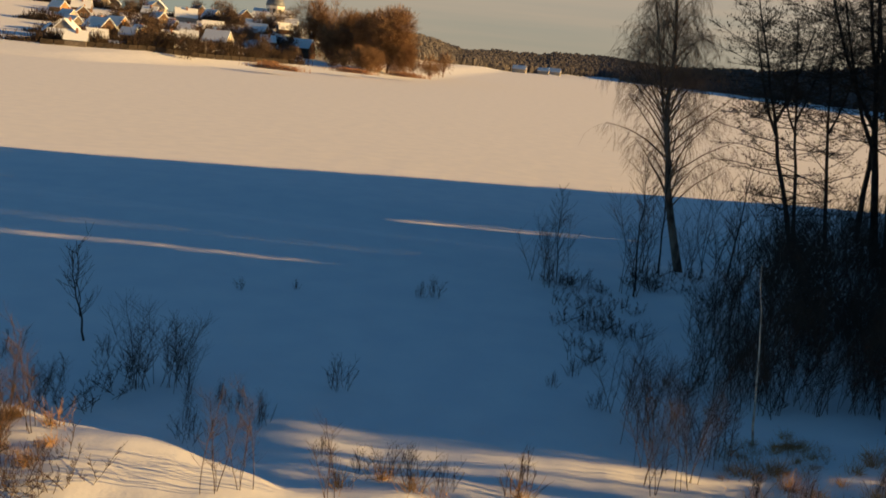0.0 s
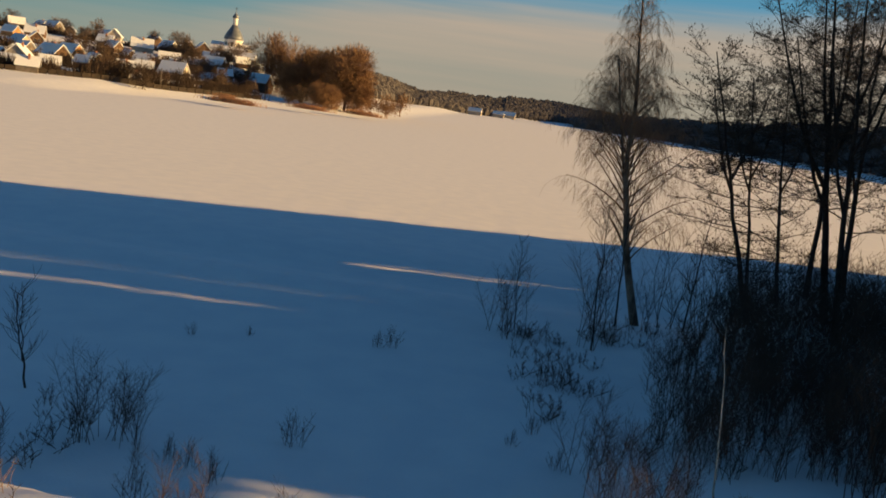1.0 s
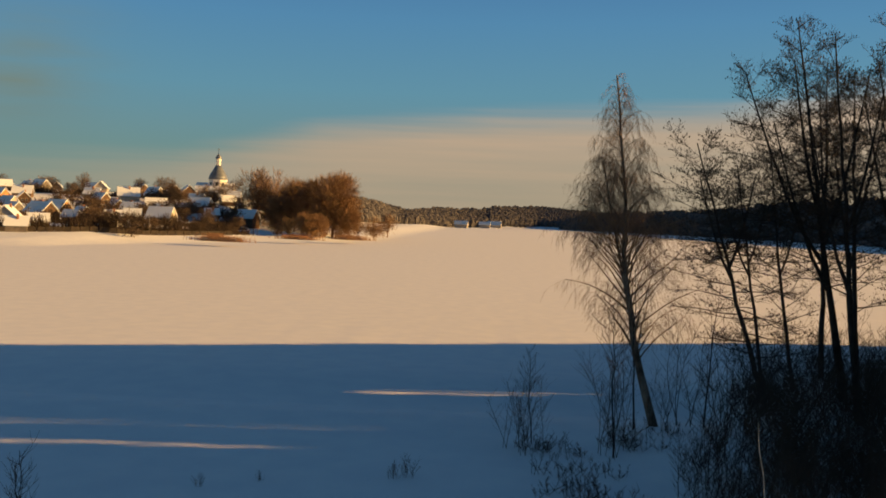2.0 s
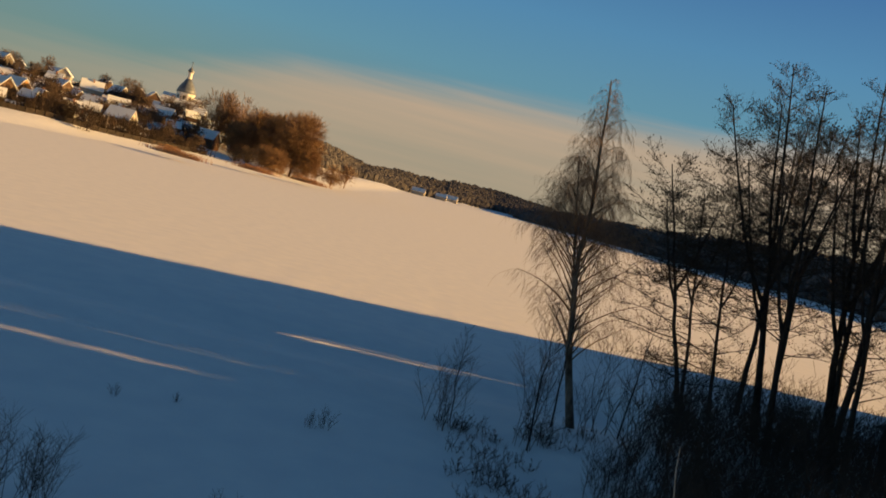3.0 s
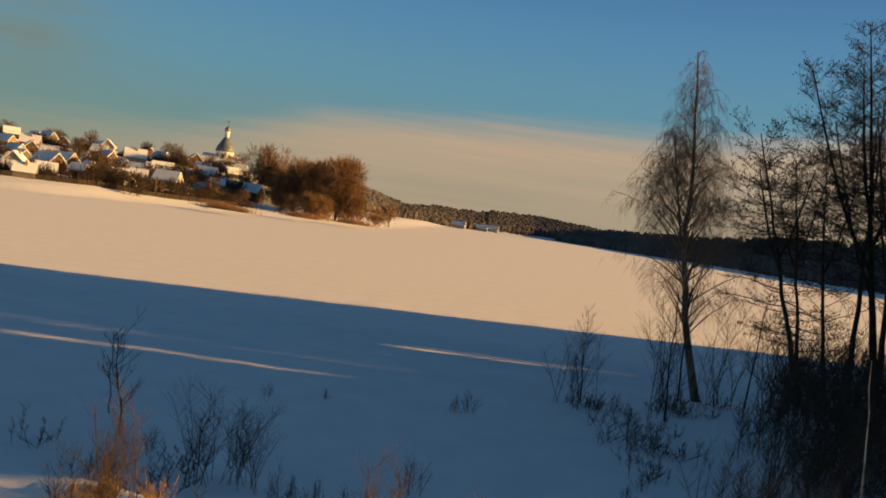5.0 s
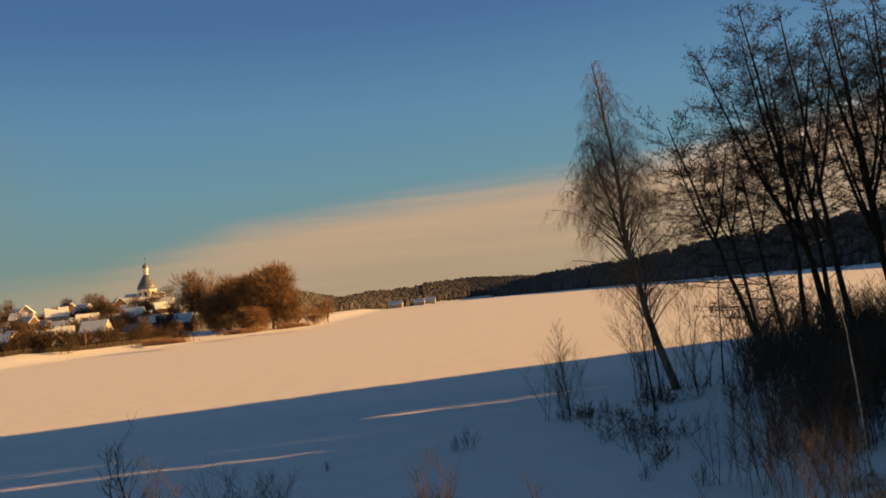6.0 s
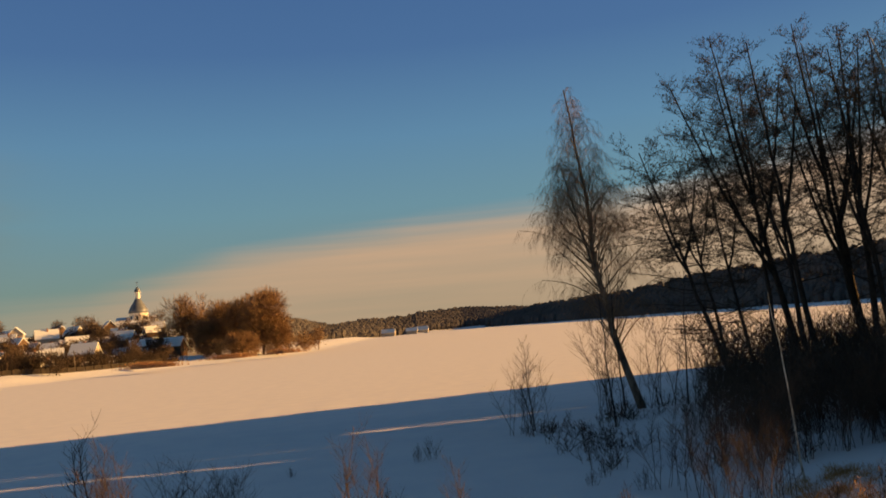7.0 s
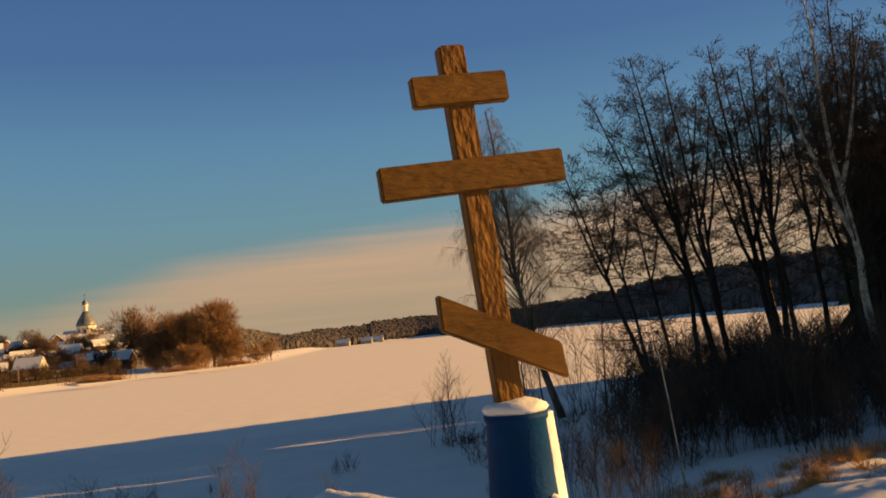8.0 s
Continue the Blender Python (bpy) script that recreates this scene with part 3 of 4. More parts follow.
for y in (-HALF - 0.09, HALF + 0.01):
    s = Shape()
    s.tube([Vector((-0.075, y, RZ - 0.19)), Vector((-0.075, y + 0.08, RZ - 0.19))], 0.022, 0.022, 10, cap=True)
    part("ridge_beam_end", s, LOG_WOOD, chapel, smooth=False)
# the snow on the roof: one thick rounded blanket over both slopes
s = Shape()
NX, NY = 40, 60
across = [(-1 + 2 * i / NX) for i in range(NX + 1)]
for layer in (0, 1):
    for j in range(NY + 1):
        yy = -HALF - 0.03 + (2 * HALF + 0.06) * j / NY
        for u in across:
            x = u * (WIDE + 0.03)
            z = RZ - 0.12 - (RZ - 0.12 - EAVE) * abs(u)
            if layer:
                end = min(1, (min(j, NY - j) / NY * 2 * HALF + 0.012) / 0.09)
                edge = min(1, (1 - abs(u)) / 0.05 + 0.2)
                t = 0.13 * math.sqrt(end) * edge
                t += 0.012 * noise.noise(Vector((x * 4, yy * 4, 2))) + 0.006 * noise.noise(Vector((x * 14, yy * 14, 5)))
                z += max(t, 0.01) - 0.05 * math.exp(-(u * WIDE / 0.05) ** 2)
            s.v.append(Vector((x, yy, z + 0.049 - 0.075 * yy / HALF)))
W = NX + 1
N1 = W * (NY + 1)
for j in range(NY):
    for i in range(NX):
        a = j * W + i
        s.f.append((a + N1, a + 1 + N1, a + W + 1 + N1, a + W + N1))
        s.f.append((a + W, a + W + 1, a + 1, a))
for i in range(NX):
    for j in (0, NY):
        a = j * W + i
        s.f.append((a, a + 1, a + 1 + N1, a + N1) if j == 0 else (a + 1, a, a + N1, a + 1 + N1))
for j in range(NY):
    for i in (0, NX):
        a = j * W + i
        s.f.append((a + W, a, a + N1, a + W + N1) if i == 0 else (a, a + W, a + W + N1, a + N1))
part("roof_snow", s, ROOF_SNOW, chapel, "thick wind-packed snow on the roof")

DZ = 3.9
s = Shape()
s.lathe([(0.106, DZ - 0.25), (0.092, DZ + 0.05), (0.080, DZ + 0.21), (0.070, DZ + 0.395), (0.074, DZ + 0.40), (0.074, DZ + 0.412), (0.065, DZ + 0.414)], 28)
drum = part("drum", s, BLUE_PAINT, chapel, "dark blue painted metal drum")
s = Shape()
s.lathe([(0.066, DZ + 0.412), (0.077, DZ + 0.424), (0.072, DZ + 0.433), (0.055, DZ + 0.440), (0.03, DZ + 0.445), (0.002, DZ + 0.446)], 24)
for i, p in enumerate(s.v):
    s.v[i] = p + Vector((0, 0, 0.006 * noise.noise(p * 18)))
part("snow_cap", s, ROOF_SNOW, drum)
# snow blown on to the sunny side of the drum
s = Shape()
for j in range(13):
    f = j / 12
    z = DZ + 0.02 + 0.39 * f
    r = 0.096 - 0.026 * f
    for i in range(7):
        a = radians(-48 + 58 * i / 6 + 3 * noise.noise(Vector((j * 0.6, i, 1))))
        rr = r + 0.019 * math.sin(math.pi * i / 6) ** 0.5 - 0.003
        s.v.append(Vector((rr * math.cos(a), rr * math.sin(a), z)))
for j in range(12):
    for i in range(6):
        a = j * 7 + i
        s.f.append((a, a + 1, a + 8, a + 7))
part("drum_snow", s, ROOF_SNOW, drum)
s = Shape()
slope_z = (RZ - 0.12 - EAVE) / WIDE
for j in range(13):
    r = 0.21 * (1 - j / 12)
    for i in range(28):
        a = 2 * math.pi * i / 28
        x, y = 0.075 + r * math.cos(a), -0.01 + 1.15 * r * math.sin(a)
        lump = 1 + 0.35 * noise.noise(Vector((x * 16, y * 16, 3)))
        z = RZ - 0.03 - slope_z * math.sqrt(x * x + 0.002) + 0.15 * (1 - (r / 0.21) ** 2) ** 1.3 * lump
        s.v.append(Vector((x, y, z)))
for j in range(12):
    for i in range(28):
        a, b = j * 28 + i, j * 28 + (i + 1) % 28
        s.f.append((a, b, b + 28, a + 28))
part("snow_mound", s, ROOF_SNOW, chapel)

BAR = Vector((0.978, 0.21, 0)).normalized()
cross = thing("wooden_cross", pose(2.412, 0.165, 4.325, 0, -4, math.degrees(math.atan2(BAR.y, BAR.x))), "three-barred brown wooden cross on a blue drum", "cross")
s = Shape()
s.box((-0.033, -0.018, -0.05), (0.030, 0.024, 0.853))
bevelled(s, "post", CROSS_WOOD, cross, 0.004)
for name, half, z, tilt, hh in (("top_bar", 0.117, 0.744, 0, 0.036), ("main_bar", 0.226, 0.541, 0, 0.039)):
    s = Shape()
    s.box((-half, -0.030, z - hh), (half, 0.002, z + hh))
    bevelled(s, name, BAR_WOOD, cross, 0.004)
s = Shape()
s.poly([(-0.140, -0.030, 0.198), (-0.137, -0.030, 0.280), (0.140, -0.030, 0.128), (0.144, -0.030, 0.042)], (0, 0.032, 0))
s.f = [tuple(reversed(f)) for f in s.f]
bevelled(s, "slanted_bar", BAR_WOOD, cross, 0.004)


# ---- the village on the far shore ----
def house(x, y, roof_z, width, turn, mat, label, deep=1.25, windows=2, chimney=False):
    gz = height(x, y) - 0.3
    width = max(width * 0.82, 2.8)
    d = width * deep * 0.5
    hw = width * 0.5
    wall_h = max(2.3, (roof_z - gz) * 0.72)
    rise = hw * 0.95
    ob = thing("house", pose(x, y, gz, 0, 0, turn), label, "house", "village houses")
    s = Shape()
    s.poly([(-hw, -d, 0), (hw, -d, 0), (hw, -d, wall_h), (0, -d, wall_h + rise), (-hw, -d, wall_h)], (0, 2 * d, 0))
    part("wall", s, mat, ob, smooth=False)
    for side in (-1, 1):
        s = Shape()
        s.poly([(0, -d - 0.4, wall_h + rise + 0.05), (0, -d - 0.4, wall_h + rise + 0.4), (side * (hw + 0.5), -d - 0.4, wall_h - 0.15), (side * (hw + 0.5), -d - 0.4, wall_h - 0.45)], (0, 2 * d + 0.8, 0))
        if side > 0:
            s.f = [tuple(reversed(f)) for f in s.f]
        part("roof", s, ROOF_SNOW, ob, "snow-covered roof slope", smooth=False)
    for i in range(windows):
        s = Shape()
        cx = -hw + (i + 1) * width / (windows + 1)
        s.box((cx - 0.4, -d - 0.06, wall_h * 0.4), (cx + 0.4, -d - 0.01, wall_h * 0.4 + 1.1))
        win = part("window", s, TIMBERS[3], ob, smooth=False)
        s = Shape()
        s.box((cx - 0.32, -d - 0.09, wall_h * 0.4 + 0.08), (cx + 0.32, -d - 0.065, wall_h * 0.4 + 1.02))
        part("pane", s, PANE, win, smooth=False)
    if chimney:
        s = Shape()
        s.box((0.5, 0, wall_h + rise * 0.4), (1.1, 0.6, wall_h + rise + 0.9))
        part("chimney", s, BRICK, ob, smooth=False)


ROW_SHORE = [(-147, 270, 5.7, 8.9), (-142, 255, 3.9, 4.3), (-133, 262, 4.9, 5.6), (-133, 250, 3.2, 5.6), (-113, 276, 2.8, 3.6), (-118, 278, 2.4, 3.0), (-141, 300, 4.6, 5.2), (-130, 308, 4.9, 5.4)]
ROW_MID = [(-152, 300, 7.3, 9.1), (-161, 330, 8.4, 7.9), (-146, 318, 6.4, 5.3), (-128, 320, 5.7, 5.6), (-118, 322, 5.6, 8.5), (-139, 345, 8.2, 6.8), (-137, 366, 9.4, 8.1), (-123, 380, 9.4, 8.6), (-100, 372, 8.0, 8.0), (-108, 345, 6.5, 6.0)]
ROW_HIGH = [(-202, 380, 11.8, 7.5), (-249, 450, 19.2, 6.9), (-238, 452, 19.6, 6.4), (-228, 447, 19.8, 6.0), (-167, 380, 11.3, 6.2), (-163, 400, 12.6, 9.0), (-146, 430, 17.6, 8.5), (-200, 450, 19.4, 6.9), (-207, 370, 10.9, 5.9), (-185, 420, 15.4, 7.5), (-215, 420, 15.0, 7.0), (-180, 455, 19.5, 7.0)]
ROW_MORE = [(-156, 276, 4.6, 5.0), (-164, 296, 6.0, 5.6), (-172, 318, 7.2, 6.0), (-186, 340, 8.4, 6.2), (-178, 396, 12.2, 6.4), (-192, 362, 10.0, 6.0), (-222, 400, 13.4, 6.4), (-150, 356, 8.8, 5.6), (-128, 352, 7.6, 5.4), (-112, 362, 7.4, 5.4), (-133, 405, 12.0, 6.4), (-120, 410, 11.4, 6.2), (-158, 418, 15.0, 6.4), (-232, 470, 20.0, 6.4), (-212, 468, 20.2, 6.0), (-168, 470, 20.0, 6.6), (-126, 440, 14.6, 6.4)]
rng = random.Random(77)
for row, word in ((ROW_SHORE, "near the lake shore"), (ROW_MID, "on the village slope"), (ROW_MORE, "among bare garden trees"), (ROW_HIGH, "high on the village hill")):
    for x, y, z, wd in row:
        k = rng.choice((0, 0, 0, 1, 1, 2, 3))
        house(x, y, z, wd, rng.choice((-75, -60, 20, 35, 80, 65)) + rng.uniform(-10, 10), TIMBERS[k], ("dark timber", "grey timber", "ochre timber", "pale painted")[k] + " house with snowy roof " + word, chimney=rng.random() < 0.5)

# church with a bell-shaped dome
cx, cy = -150, 490
gz = height(cx, cy) - 0.5
church = thing("church", pose(cx, cy, gz, 0, 0, 8), "white church with a grey bell-shaped dome and lantern", "church")
s = Shape()
s.box((-11, -7, 0), (9, 7, 5.2))
part("nave", s, PLASTER, church, smooth=False)
for side in (-1, 1):
    s = Shape()
    s.poly([(-11.5, side * 7.6, 5.0), (9.5, side * 7.6, 5.0), (9.5, 0, 8.4), (-11.5, 0, 8.4)], (0, 0, 0.35))
    part("nave_roof", s, ROOF_SNOW, church, smooth=False)
s = Shape()
s.lathe([(5.0, 4.5), (5.0, 10.0), (5.3, 10.1), (5.3, 10.5)], 8)
tower = part("tower", s, PLASTER, church, smooth=False)
for a in range(0, 360, 45):
    s = Shape()
    m = pose(0, 0, 0, 0, 0, a)
    s.box((4.66, -0.6, 6.4), (4.74, 0.6, 9.0), m)
    part("window", s, PANE, tower, smooth=False)
s = Shape()
s.lathe([(5.3, 10.5), (5.0, 12.0), (4.2, 13.8), (3.1, 15.6), (2.1, 17.2), (1.5, 18.4)], 16)
dome = part("dome", s, DOME_METAL, church)
s = Shape()
s.lathe([(1.3, 18.4), (1.3, 21.6), (1.6, 21.7), (1.6, 22.0)], 8)
part("lantern", s, PLASTER, church, smooth=False)
s = Shape()
s.lathe([(1.5, 22.0), (1.7, 22.8), (1.2, 23.8), (0.4, 24.6), (0.12, 25.2), (0.1, 26.5)], 12)
part("cupola", s, DOME_METAL, church)
s = Shape()
s.box((-0.1, -0.1, 26.3), (0.1, 0.1, 28.0))
s.box((-0.6, -0.1, 27.2), (0.6, 0.1, 27.4))
part("finial", s, DOME_METAL, church, smooth=False)


def bare_crown(rng, tall, wide, strips, low=0.15, thick=0.06, droop=-0.4):
    """A far leafless tree: trunk, limbs and a cloud of fine branches with an uneven outline."""
    tr, cr = Shape(), Shape()
    tr.tube([Vector((0, 0, -0.5)), Vector((0.1, 0, tall * 0.4)), Vector((0, 0.1, tall * 0.85))], tall * 0.025, 0.05, 6)
    lobes = [(Vector((rng.uniform(-0.55, 0.55) * wide, rng.uniform(-0.55, 0.55) * wide, tall * rng.uniform(low + 0.2, 0.76))), rng.uniform(0.45, 0.7)) for _ in range(14)]
    for c, q in lobes:
        tr.tube([Vector((0, 0, tall * 0.2)), c * 0.6 + Vector((0, 0, tall * 0.1)), c], tall * 0.01, 0.04, 4)
    for i in range(strips):
        c, q = rng.choice(lobes)
        d = rand_dir(rng, rng.uniform(0, 6.28), rng.uniform(-1.2, 1.4))
        r = rng.random() ** 0.5
        p = c + Vector((d.x * wide * q * r, d.y * wide * q * r, d.z * tall * 0.24 * r))
        if p.z < tall * low:
            continue
        L = tall * rng.uniform(0.06, 0.14)
        cr.tube(bend(p, (d + Vector((0, 0, 0.5))).normalized(), L, 2, Vector((0, 0, droop)), rng, 0.2), thick, thick * 0.5, 3)
    return tr, cr


def far_tree(name, seed, x, y, tall, wide, strips, mat, label, low=0.15, thick=0.06, droop=-0.4):
    ob = thing(name, at_ground(x, y, 0.3), label, "tree", "village trees")
    tr, cr = bare_crown(random.Random(seed), tall, wide, strips, low, thick, droop)
    part("trunk", tr, mat, ob)
    part("crown", cr, mat, ob)
    return ob


for i, (x, y, tall, wide) in enumerate(((-104, 400, 27, 8), (-95, 402, 26, 8), (-86, 392, 23, 7), (-78, 380, 22, 8), (-69, 364, 23, 8.5), (-60, 352, 25.5, 8), (-66, 342, 10, 7), (-55, 352, 17, 6), (-84, 366, 16, 7))):
    far_tree("willow_tree", 100 + i, x, y, tall, wide, 2600 if i < 3 else 4600, WILLOW_TWIG, "broad reddish-brown leafless willow on the headland", 0.0, 0.09, -0.3)
for i, (x, y, tall, wide) in enumerate(((-50, 400, 10, 5), (-46, 420, 12, 5), (-54, 380, 9, 5), (-47, 380, 7, 5))):
    far_tree("shore_tree", 120 + i, x, y, tall, wide, 700, WILLOW_TWIG, "small leafless tree at the tip of the headland", 0.1, 0.08)
for i, (x, y, tall, wide) in enumerate(((-200, 432, 10, 5.5), (-214, 430, 8, 6), (-222, 436, 8, 5), (-163, 440, 10, 6), (-156, 436, 9, 5), (-128, 330, 7, 5), (-140, 330, 7, 5), (-152, 340, 7, 5), (-118, 350, 8, 5),
                                        (-112, 330, 7, 5), (-126, 295, 5.5, 4), (-104, 330, 8, 5), (-136, 390, 8, 5), (-110, 390, 10, 6), (-102, 360, 8, 5), (-170, 360, 7, 5), (-180, 370, 7, 5), (-150, 284, 5, 4), (-122, 285, 4.5, 4), (-112, 300, 5, 4),
                                        (-134, 470, 12, 7), (-126, 420, 10, 6), (-175, 440, 8, 5), (-190, 400, 7, 5), (-235, 420, 8, 6), (-98, 318, 5, 4), (-92, 330, 6, 4), (-160, 310, 5, 4), (-144, 400, 8, 5))):
    far_tree("garden_tree", 140 + i, x, y, tall, wide * 0.75, 450, GREY_TWIG, "bare brown garden tree between village houses", 0.1, 0.1)

def hedge(seed, line, n, tall, label):
    """A long untidy thicket of bare garden bushes."""
    rng = random.Random(seed)
    s = Shape()
    for i in range(n):
        u = rng.random() * (len(line) - 1)
        k = int(u)
        f = u - k
        x = line[k][0] + (line[k + 1][0] - line[k][0]) * f + rng.gauss(0, 1.6)
        y = line[k][1] + (line[k + 1][1] - line[k][1]) * f + rng.gauss(0, 1.6)
        h = tall * rng.uniform(0.3, 1.0) * (0.6 + 0.4 * math.sin(u * 9 + seed))
        s.tube(bend(Vector((x, y, height(x, y) - 0.1)), rand_dir(rng, rng.uniform(0, 6.28), rng.uniform(0.8, 1.4)), h, 2, Vector((0, 0, 0.3)), rng, 0.3), 0.13, 0.06, 3)
    ob = thing("garden_hedge", pose(0, 0, 0), label, "hedge", "village hedges", "stuff")
    part("bush", s, HEDGE_TWIG, ob, kind="stuff")


hedge(801, [(-150, 244), (-134, 254), (-121, 265), (-112, 278), (-104, 294), (-97, 312), (-88, 328)], 4600, 5.6, "dark bare bushes behind the shore fence")
hedge(802, [(-170, 285), (-148, 290), (-130, 300), (-116, 315), (-104, 335), (-96, 350)], 3600, 5.4, "bare brown bushes between village yards")
hedge(803, [(-200, 330), (-172, 340), (-150, 348), (-130, 362), (-112, 376)], 3300, 5.7, "bare brown bushes along a village lane")
hedge(804, [(-235, 395), (-205, 402), (-175, 408), (-150, 415), (-125, 425)], 3300, 5.9, "bare brown bushes on the village hill")
rng = random.Random(606)
for i in range(46):
    f = rng.random()
    y = rng.uniform(262, 440)
    x = float(np.interp(y, SHORE_Y[2:6], SHORE_X[2:6])) - 6 - 110 * f * smooth01((y - 240) / 120)
    tall = rng.uniform(4.5, 8.0)
    far_tree("garden_tree", 700 + i, x, y, tall, tall * 0.5, 380, (GREY_TWIG, HEDGE_TWIG)[i % 2], "bare brown garden tree between village houses", 0.05, 0.11)

# reed beds on the ice edge
def reed_bed(seed, x, y, long_, wide, n):
    rng = random.Random(seed)
    s = Shape()
    for i in range(n):
        u, v = rng.gauss(0, 0.38), rng.gauss(0, 0.4)
        p = Vector((u * long_, v * wide, -0.1))
        s.tube(bend(p, rand_dir(rng, rng.uniform(0, 6.28), 1.3), rng.uniform(0.7, 1.9), 2, Vector((0, 0, -0.3)), rng, 0.1), 0.06, 0.03, 3)
    ob = thing("reed_bed", pose(x, y, 0, 0, 0, -20), "reddish dry reed bed at the ice edge", "reeds", "reed beds", "stuff")
    part("reeds", s, REED, ob)


reed_bed(201, -75, 256, 11, 2.5, 900)
reed_bed(202, -62, 300, 10, 2.5, 700)
reed_bed(203, -47, 318, 9, 3, 700)
reed_bed(204, -88, 290, 5, 2, 250)

# shore fence and poles below the village
fence = thing("fence", pose(0, 0, 0), "dark weathered plank fence along the village shore", "fence")
fx = [(-140, 243), (-128, 252), (-121, 258), (-114, 268), (-107, 277), (-101, 290), (-95, 305), (-90, 318)]
for (xa, ya), (xb, yb) in zip(fx[:-1], fx[1:]):
    n = 4
    for i in range(n):
        a = Vector((xa + (xb - xa) * i / n, ya + (yb - ya) * i / n, 0))
        b = Vector((xa + (xb - xa) * (i + 0.92) / n, ya + (yb - ya) * (i + 0.92) / n, 0))
        z = height(a.x, a.y) - 0.2
        s = Shape()
        ang = math.degrees(math.atan2(b.y - a.y, b.x - a.x))
        s.box((0, -0.05, 0), ((b - a).length, 0.05, 1.7), pose(a.x, a.y, z, 0, 0, ang))
        part("panel", s, FENCE_WOOD, fence, smooth=False)
for i, (x, y, h) in enumerate(((-106, 280, 7), (-136, 262, 7), (-90, 330, 7), (-121, 300, 7))):
    ob = thing("utility_pole", at_ground(x, y, 0.3), "grey wooden utility pole near the shore", "pole", "utility poles")
    s = Shape()
    s.tube([Vector((0, 0, 0)), Vector((0, 0, h))], 0.16, 0.12, 8, cap=True)
    part("post", s, TIMBERS[1], ob)
    s = Shape()
    s.box((-0.8, -0.06, h - 0.7), (0.8, 0.06, h - 0.55))
    part("crossarm", s, TIMBERS[1], ob, smooth=False)
for x, y, wd in ((-32, 1010, 9), (-6, 1075, 8), (6, 1100, 10)):
    house(x, y, 4.6, wd, 82, TIMBERS[3], "pale low building at the far end of the lake", deep=2.0)


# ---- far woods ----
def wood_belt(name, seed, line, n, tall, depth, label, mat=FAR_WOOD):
    """Thousands of small ragged trees along a line of the plan."""
    rng = random.Random(seed)
    s = Shape()
    total = len(line) - 1
    for i in range(n):
        u = rng.random() * total
        k = min(int(u), total - 1)
        f = u - k
        (xa, ya, ha), (xb, yb, hb) = line[k], line[k + 1]
        back = rng.random()
        x, y = xa + (xb - xa) * f, ya + (yb - ya) * f
        q = 1 + back * depth / math.hypot(x, y)
        x, y = x * q, y * q
        rise = (ha + (hb - ha) * f) * back
        h = tall * rng.uniform(0.75, 1.08)
        z = height(x, y) + rise - 1
        wd = h * rng.uniform(0.24, 0.42)
        k0 = len(s.v)
        prof = ((0.6, 0.0), (1.0, 0.45), (0.85, 0.8), (0.35, 1.0))
        for r, t in prof:
            for j in range(5):
                a = 2 * math.pi * j / 5 + seed
                e = wd * r * rng.uniform(0.65, 1.3)
                s.v.append(Vector((x + e * math.cos(a), y + e * math.sin(a), z + h * t * rng.uniform(0.93, 1.05))))
        for r in range(3):
            for j in range(5):
                a, b = k0 + r * 5 + j, k0 + r * 5 + (j + 1) % 5
                s.f.append((a, b, b + 5, a + 5))
        s.f.append(tuple(k0 + 15 + j for j in range(5)))
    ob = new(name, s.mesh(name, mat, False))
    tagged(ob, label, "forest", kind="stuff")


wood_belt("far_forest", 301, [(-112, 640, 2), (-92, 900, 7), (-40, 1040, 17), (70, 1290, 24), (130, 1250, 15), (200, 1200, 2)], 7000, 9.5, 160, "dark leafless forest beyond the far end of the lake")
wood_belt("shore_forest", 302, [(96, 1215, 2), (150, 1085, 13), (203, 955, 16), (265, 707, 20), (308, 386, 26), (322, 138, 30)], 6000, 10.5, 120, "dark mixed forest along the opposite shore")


def spruce(s, rng, x, y, z, h, wide=0.2):
    s.tube([Vector((x, y, z - 0.3)), Vector((x, y, z + h * 0.3))], 0.16, 0.12, 5)
    tiers = 9
    for i in range(tiers):
        f = i / tiers
        r = h * wide * (1 - f * 0.85) * rng.uniform(0.85, 1.15) + 0.15
        zb, zt = z + h * (0.06 + 0.94 * f), z + h * min(1.0, 0.06 + 0.94 * (f + 0.2))
        k0 = len(s.v)
        for j in range(12):
            a = 2 * math.pi * j / 12 + i
            q = r * (1.0 if j % 2 else 0.62) * rng.uniform(0.85, 1.1)
            s.v.append(Vector((x + q * math.cos(a), y + q * math.sin(a), zb - (0.25 if j % 2 else 0))))
        s.v.append(Vector((x, y, zt)))
        for j in range(12):
            s.f.append((k0 + j, k0 + (j + 1) % 12, k0 + 12))


# spruce wood on the shore, out of view, placed to shade the near ice
rng = random.Random(404)
s = Shape()
SLOPE, CLIMB = math.tan(SUN_AZ), math.tan(SUN_EL) / math.cos(SUN_AZ)
# gaps between the crowns, by the strip of ice that each lets the sun on to: from x, to x, y, half the gap
GAPS = ((-2.5, 4.0, 52.6, 0.5), (-20, -14, 50.6, 0.0), (-15.8, -11.5, 38.4, 0.0), (-2.0, 3.0, 39.8, 0.1), (-5.0, -1.2, 36.1, 0.1), (4.6, 9.5, 67.5, 0.25), (0, 6, 17.3, 0.3), (1, 7, 16.4, 0.3), (10.5, 16, 20.3, 0.6))


def edge_of_wood(x):
    return 73.4 + 0.31 * (x - 60)


